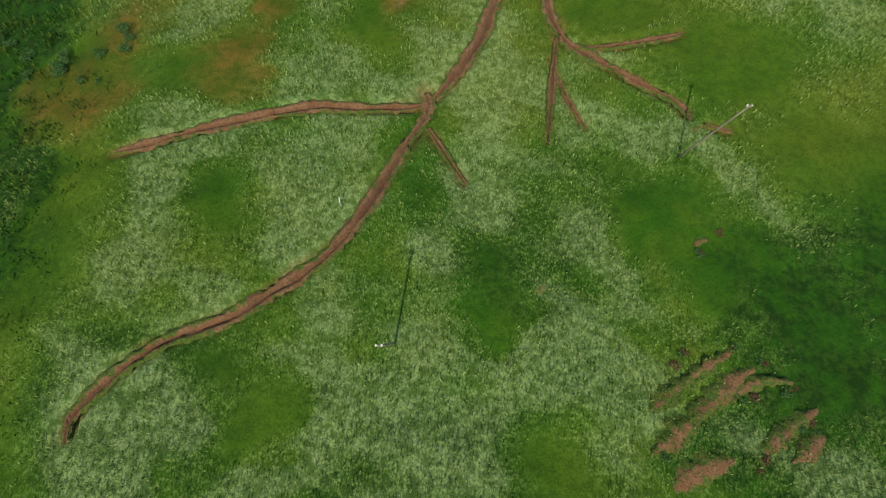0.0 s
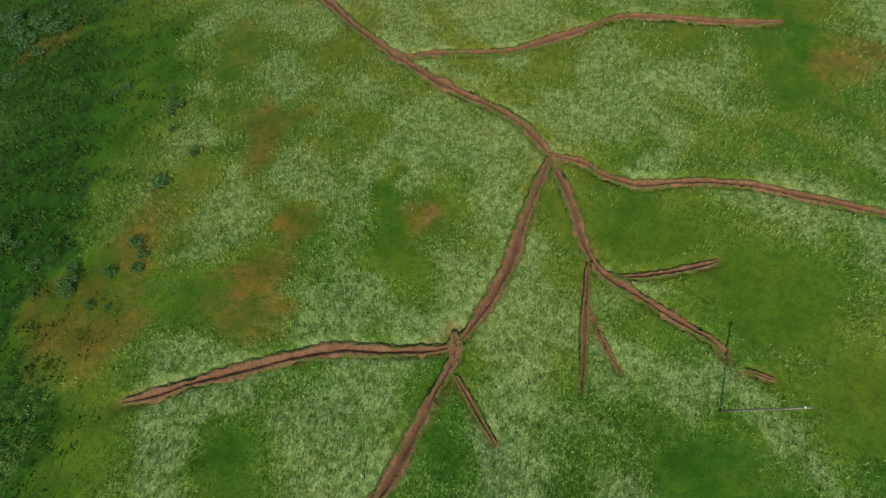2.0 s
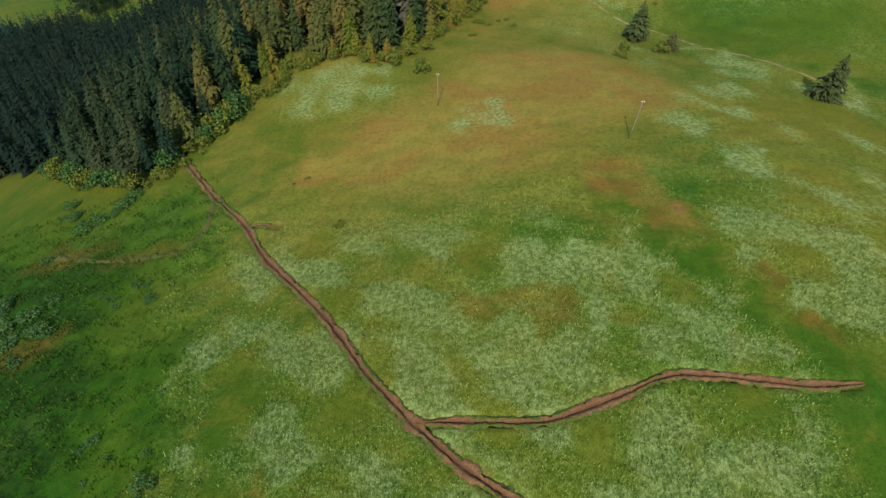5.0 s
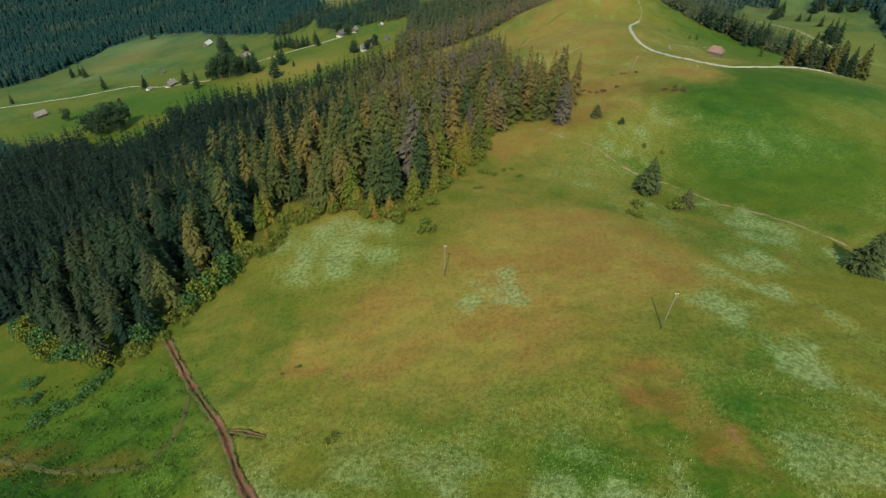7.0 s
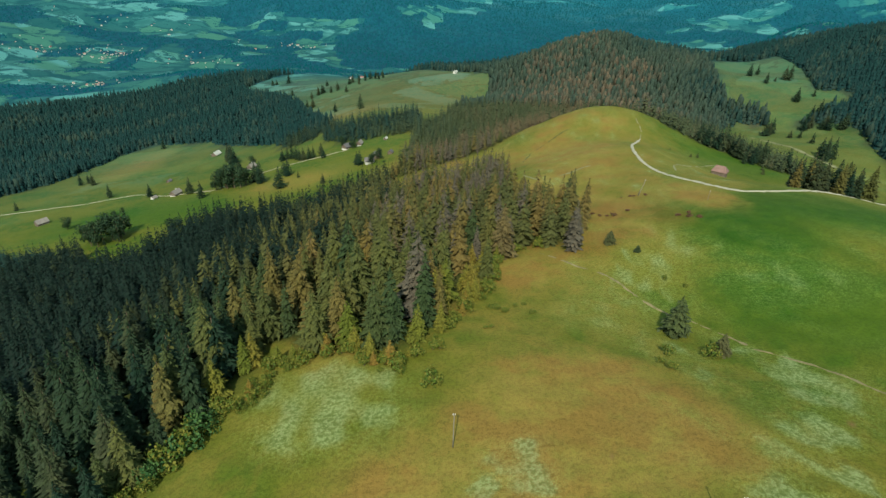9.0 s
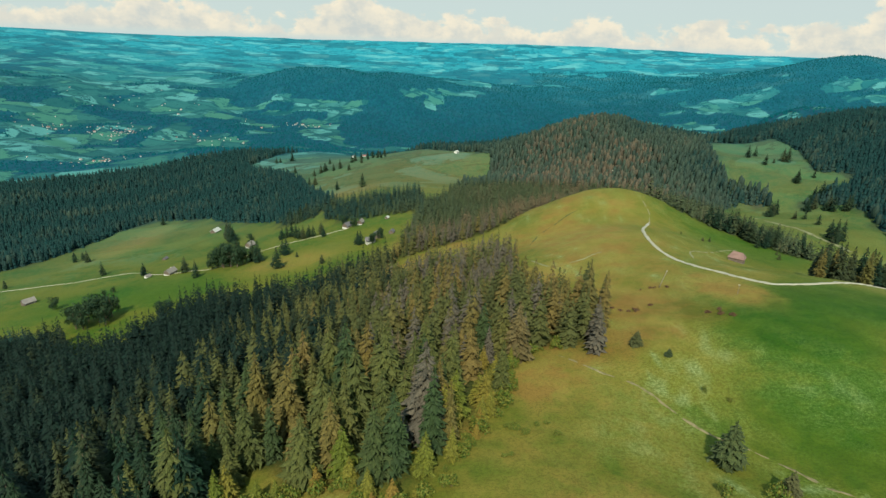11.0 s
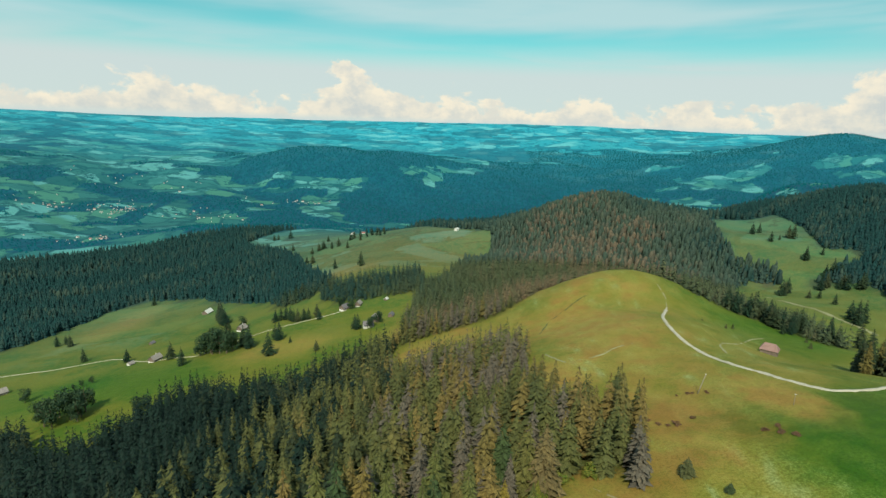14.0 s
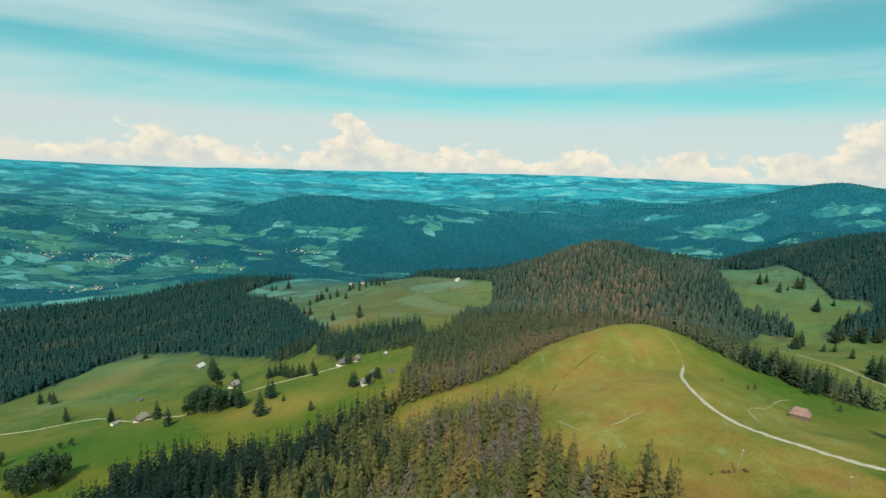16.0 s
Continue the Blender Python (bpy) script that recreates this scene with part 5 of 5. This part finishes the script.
def building(name, x, y, turn, long, deep, eaves, ridge, walls, roof, label, hip=0.0, over=0.8, windows=4, chimney=False, base=None, scale=1.0):
    """A house or barn: walls with a gable, a thick roof with overhang, windows, a door and perhaps a chimney."""
    root = new(name)
    root.matrix_basis = Matrix.Translation((x, y, height(x, y))) @ Matrix.Rotation(radians(turn), 4, "Z") @ Matrix.Diagonal((scale, scale, scale, 1))
    l, d = long / 2, deep / 2
    foot = eaves * 0.35
    if base:
        bm = bmesh.new()
        box(bm, -l - 0.03, l + 0.03, -d - 0.03, d + 0.03, -2.5, foot)
        part("plinth", done(bm, "plinth", base), root, "white plastered ground floor")
    g = l * (1 - hip)
    verts = [(-l, -d, -2.5 if not base else foot), (l, -d, -2.5 if not base else foot), (l, d, -2.5 if not base else foot), (-l, d, -2.5 if not base else foot),
             (-l, -d, eaves), (l, -d, eaves), (l, d, eaves), (-l, d, eaves), (-g, 0, ridge - 0.25), (g, 0, ridge - 0.25)]
    faces = [(0, 1, 5, 4), (2, 3, 7, 6), (1, 2, 6, 9, 5), (3, 0, 4, 8, 7), (0, 3, 2, 1)]
    if hip:
        faces = [(0, 1, 5, 4), (2, 3, 7, 6), (1, 2, 6, 5), (3, 0, 4, 7), (0, 3, 2, 1)]
    part("wall", mesh_of("wall", verts, faces, walls), root)
    drop = (ridge - eaves) / d * over
    ol, od, r = l + over, d + over, g + (over if not hip else 0)
    top = [(-ol, -od, eaves - drop), (ol, -od, eaves - drop), (ol, od, eaves - drop), (-ol, od, eaves - drop), (-r, 0, ridge), (r, 0, ridge)]
    low = [(a, b, c - 0.25) for a, b, c in top]
    rf = [(0, 1, 5, 4), (2, 3, 4, 5), (1, 2, 5), (3, 0, 4)]
    if not hip:
        rf = rf[:2]
    under = [tuple(k + 6 for k in f[::-1]) for f in rf]
    if hip:
        rim = [(0, 1), (1, 2), (2, 3), (3, 0)]
    else:
        rim = [(0, 1), (1, 5), (5, 2), (2, 3), (3, 4), (4, 0)]
    sides = [(a, a + 6, b + 6, b) for a, b in rim]
    part("roof", mesh_of("roof", top + low, rf + under + sides, roof), root)
    rows = [eaves * 0.62] if eaves < 4 else [eaves * 0.26, eaves * 0.70]
    for z in rows:
        for k in range(windows):
            wx = -l + long * (k + 0.5) / windows
            for s in (-1, 1):
                bm = bmesh.new()
                box(bm, wx - 0.5, wx + 0.5, s * (d + 0.02) - 0.06, s * (d + 0.02) + 0.06, z - 0.55, z + 0.55)
                frame_ob = part("window", done(bm, "window", PLASTER), root)
                bm = bmesh.new()
                box(bm, wx - 0.40, wx + 0.40, s * (d + 0.06) - 0.05, s * (d + 0.06) + 0.05, z - 0.45, z + 0.45)
                part("pane", done(bm, "pane", PANE), frame_ob)
    bm = bmesh.new()
    box(bm, l - 0.05, l + 0.07, -0.9, 0.9, 0.0, min(2.4, eaves - 0.2))
    part("door", done(bm, "door", BARK), root, "dark wooden door")
    if chimney:
        bm = bmesh.new()
        box(bm, l * 0.3 - 0.4, l * 0.3 + 0.4, 0.3, 1.1, ridge - 1.6, ridge + 0.9)
        part("chimney", done(bm, "chimney", PLASTER), root)
    return tagged(root, label, "building")


building("barn", 177, 468, -38, 9.0, 6.6, 3.9, 6.9, BOARDS, SHINGLE, "old wooden hay barn with a hipped red-grey shingle roof", hip=0.35, over=0.55, windows=0)
building("farmhouse", -371, 960, 78, 18, 11.5, 4.0, 8.5, BOARDS, SHEET, "long barn with a pale sheet metal roof on the pasture", over=1.0, windows=3, scale=0.78)
building("farmhouse", -325, 718, 75, 15.6, 9.8, 5.2, 9.5, BOARDS, SLATE, "farmhouse with white ground floor and grey roof", base=PLASTER, chimney=True, scale=0.78)
building("shed", -351, 716, 70, 8.2, 5.7, 3.0, 5.2, PLASTER, SLATE, "small white shed with a grey roof beside the lane", windows=2, scale=0.78)
building("farmhouse", -260, 800, 70, 13.1, 10.7, 5.5, 10.0, BOARDS, SLATE, "wooden farmhouse with red shutters and grey roof among trees", base=PLASTER, chimney=True, scale=0.78)
building("farmhouse", -93, 702, 20, 12.3, 9, 5.0, 9.5, PLASTER, DARK_TILE, "white farmhouse with a dark roof beside tall spruces", chimney=True, scale=0.78)
building("farmhouse", -88, 723, 100, 13.1, 9.8, 5.0, 9.0, BOARDS, SLATE, "wooden farmhouse with a grey shingle roof", windows=4, scale=0.78)
building("shed", -72, 730, 80, 8.2, 6.6, 3.4, 6.2, BOARDS, DARK_TILE, "dark roofed shed above the farm", windows=2, scale=0.78)
building("farmhouse", -134, 796, 60, 13.9, 9.8, 5.0, 9.5, BOARDS, DARK_TILE, "brown wooden farmhouse with a dark roof and white gable", base=PLASTER, scale=0.78)
building("farmhouse", -118, 800, 80, 11.5, 8.2, 5.0, 8.8, BOARDS, SLATE, "brown farmhouse with grey roof next to its neighbour", base=PLASTER, scale=0.78)
building("shed", -85, 803, 70, 5.7, 4.9, 2.8, 4.8, BOARDS, SHEET, "small hay hut with a pale roof on the pasture", windows=1, scale=0.78)
building("shed", -378, 811, 80, 8.2, 5.7, 2.6, 4.8, BOARDS, DARK_TILE, "low dark wooden hay hut on the pasture", windows=0, scale=0.78)
building("farmhouse", -452, 662, 60, 14.8, 9.8, 4.6, 8.8, BOARDS, SLATE, "farmhouse with grey-brown roof at the edge of the pasture", scale=0.78)
building("farmhouse", 8, 1228, 60, 14.8, 9.8, 4.6, 8.6, PLASTER, SHEET, "white farmhouse on the high pasture", scale=0.6)
building("farmhouse", -240, 1500, 70, 14.8, 9.8, 4.6, 8.6, PLASTER, SLATE, "pale farmhouse on the far end of the high pasture", scale=0.6)
building("farmhouse", -215, 1515, 10, 13.1, 9, 4.6, 8.6, PLASTER, TILE, "white farmhouse on the far end of the high pasture", scale=0.6)

# villages on the plain
def village(cx, cy, count, rx, ry, seed, label, big=1.0):
    r = random.Random(seed)
    first = {}
    for k in range(count):
        kind = r.randrange(3)
        x, y, turn = cx + r.gauss(0, rx), cy + r.gauss(0, ry), r.choice([20, 65, 110, 155]) + r.uniform(-12, 12)
        if kind not in first:
            first[kind] = building("village_house", x, y, turn, 15 + 3 * kind, 11, 5.5, 10, PLASTER, (TILE, SLATE, SHINGLE)[kind], label, windows=1, chimney=True, scale=big)
            tagged(first[kind], group="village houses")
        else:
            copy_thing(first[kind], pose(x, y, height(x, y), 0, 0, turn) @ Matrix.Diagonal((big, big, big, 1)))


village(-1190, 2167, 64, 42, 60, 1, "white village house with a red tiled roof in the valley", 0.5)
village(-1459, 2161, 27, 60, 40, 2, "farm building with a red roof outside the village", 0.5)
village(-975, 1690, 20, 60, 25, 3, "white house with a red roof near the wood", 0.5)
village(-900, 2140, 23, 90, 50, 4, "scattered farmhouse on the green hills", 0.5)
village(-600, 2440, 23, 120, 25, 5, "pale house along the valley road", 0.5)
village(-1250, 2600, 23, 260, 90, 6, "scattered farmhouse on the green hills", 0.5)


# ---- tall flowering grass of the near meadow ----
def bloom(x, y):
    """0 to 1: how thick the white umbels and pale grasses stand."""
    spread = np.clip(0.70 + 0.62 * waves(x, y, 24, 31) + 0.36 * waves(x, y, 8, 32), 0, 1)
    thick = np.maximum(spread * (1 - patches(x, y, NO_FLOWERS)) * (1 - 0.8 * patches(x, y, DRY)), 0.7 * patches(x, y, FLOWERS))
    for wide, points in DITCHES:
        thick = np.where(off_line(x, y, along(points, 3.0)) < 0.9 * wide, 0, thick)
    return thick


def grass_blades(name, x, y, low, high, thick, seed, mat, label):
    """Many single blades as one mesh: a foot and two tips each."""
    r = np.random.RandomState(seed)
    count, z = len(x), land(x, y)
    tall, way, half = r.uniform(low, high, count), r.uniform(0, 6.2832, count), r.uniform(0.45, 1.0, count) * thick
    tx, ty = x + r.uniform(-0.3, 0.3, count) * tall, y + r.uniform(-0.3, 0.3, count) * tall
    ca, sa = np.cos(way) * half, np.sin(way) * half
    points = np.stack([np.stack([x, y, z - 0.05], -1), np.stack([tx + ca, ty + sa, z + tall], -1), np.stack([tx - ca, ty - sa, z + tall * 0.93], -1)], 1).reshape(-1, 3)
    me = bpy.data.meshes.new(name)
    me.vertices.add(len(points))
    me.vertices.foreach_set("co", points.astype(np.float32).ravel())
    me.loops.add(len(points))
    me.loops.foreach_set("vertex_index", np.arange(len(points), dtype=np.int32))
    me.polygons.add(count)
    me.polygons.foreach_set("loop_start", np.arange(0, len(points), 3, dtype=np.int32))
    me.update(calc_edges=True)
    me.materials.append(mat)
    return tagged(new(name, me), label, "grass", kind="stuff")


UMBEL = leaves("umbel_grass", (0.045, 0.110, 0.007), (0.285, 0.365, 0.118))
gr = np.random.RandomState(91)
gx, gy = gr.uniform(-62, 68, 210000), gr.uniform(-8, 150, 210000)
stand = bloom(gx, gy) * np.clip((158 - gy) / 60, 0, 1) > gr.uniform(0.05, 1.0, len(gx))
grass_blades("meadow_grass", gx[stand][:95000], gy[stand][:95000], 0.30, 0.80, 0.08, 92, UMBEL, "tall grasses and white umbel flowers of the meadow")

COARSE = leaves("coarse_grass", (0.010, 0.048, 0.004), (0.075, 0.125, 0.015))
gx, gy = gr.uniform(-135, -40, 80000), gr.uniform(0, 172, 80000)
clump = np.clip(0.5 + 0.9 * waves(gx, gy, 6, 131) + 0.5 * waves(gx, gy, 2.5, 132), 0, 1) * np.maximum(patches(gx, gy, SCRUB), 0.8 * patches(gx, gy, LUSH))
stand = (clump > gr.uniform(0.1, 1.0, len(gx))) & ~wooded(gx, gy)
grass_blades("rough_grass", gx[stand][:24000], gy[stand][:24000], 0.35, 0.90, 0.17, 93, COARSE, "coarse dark green tufts on the rough slope")
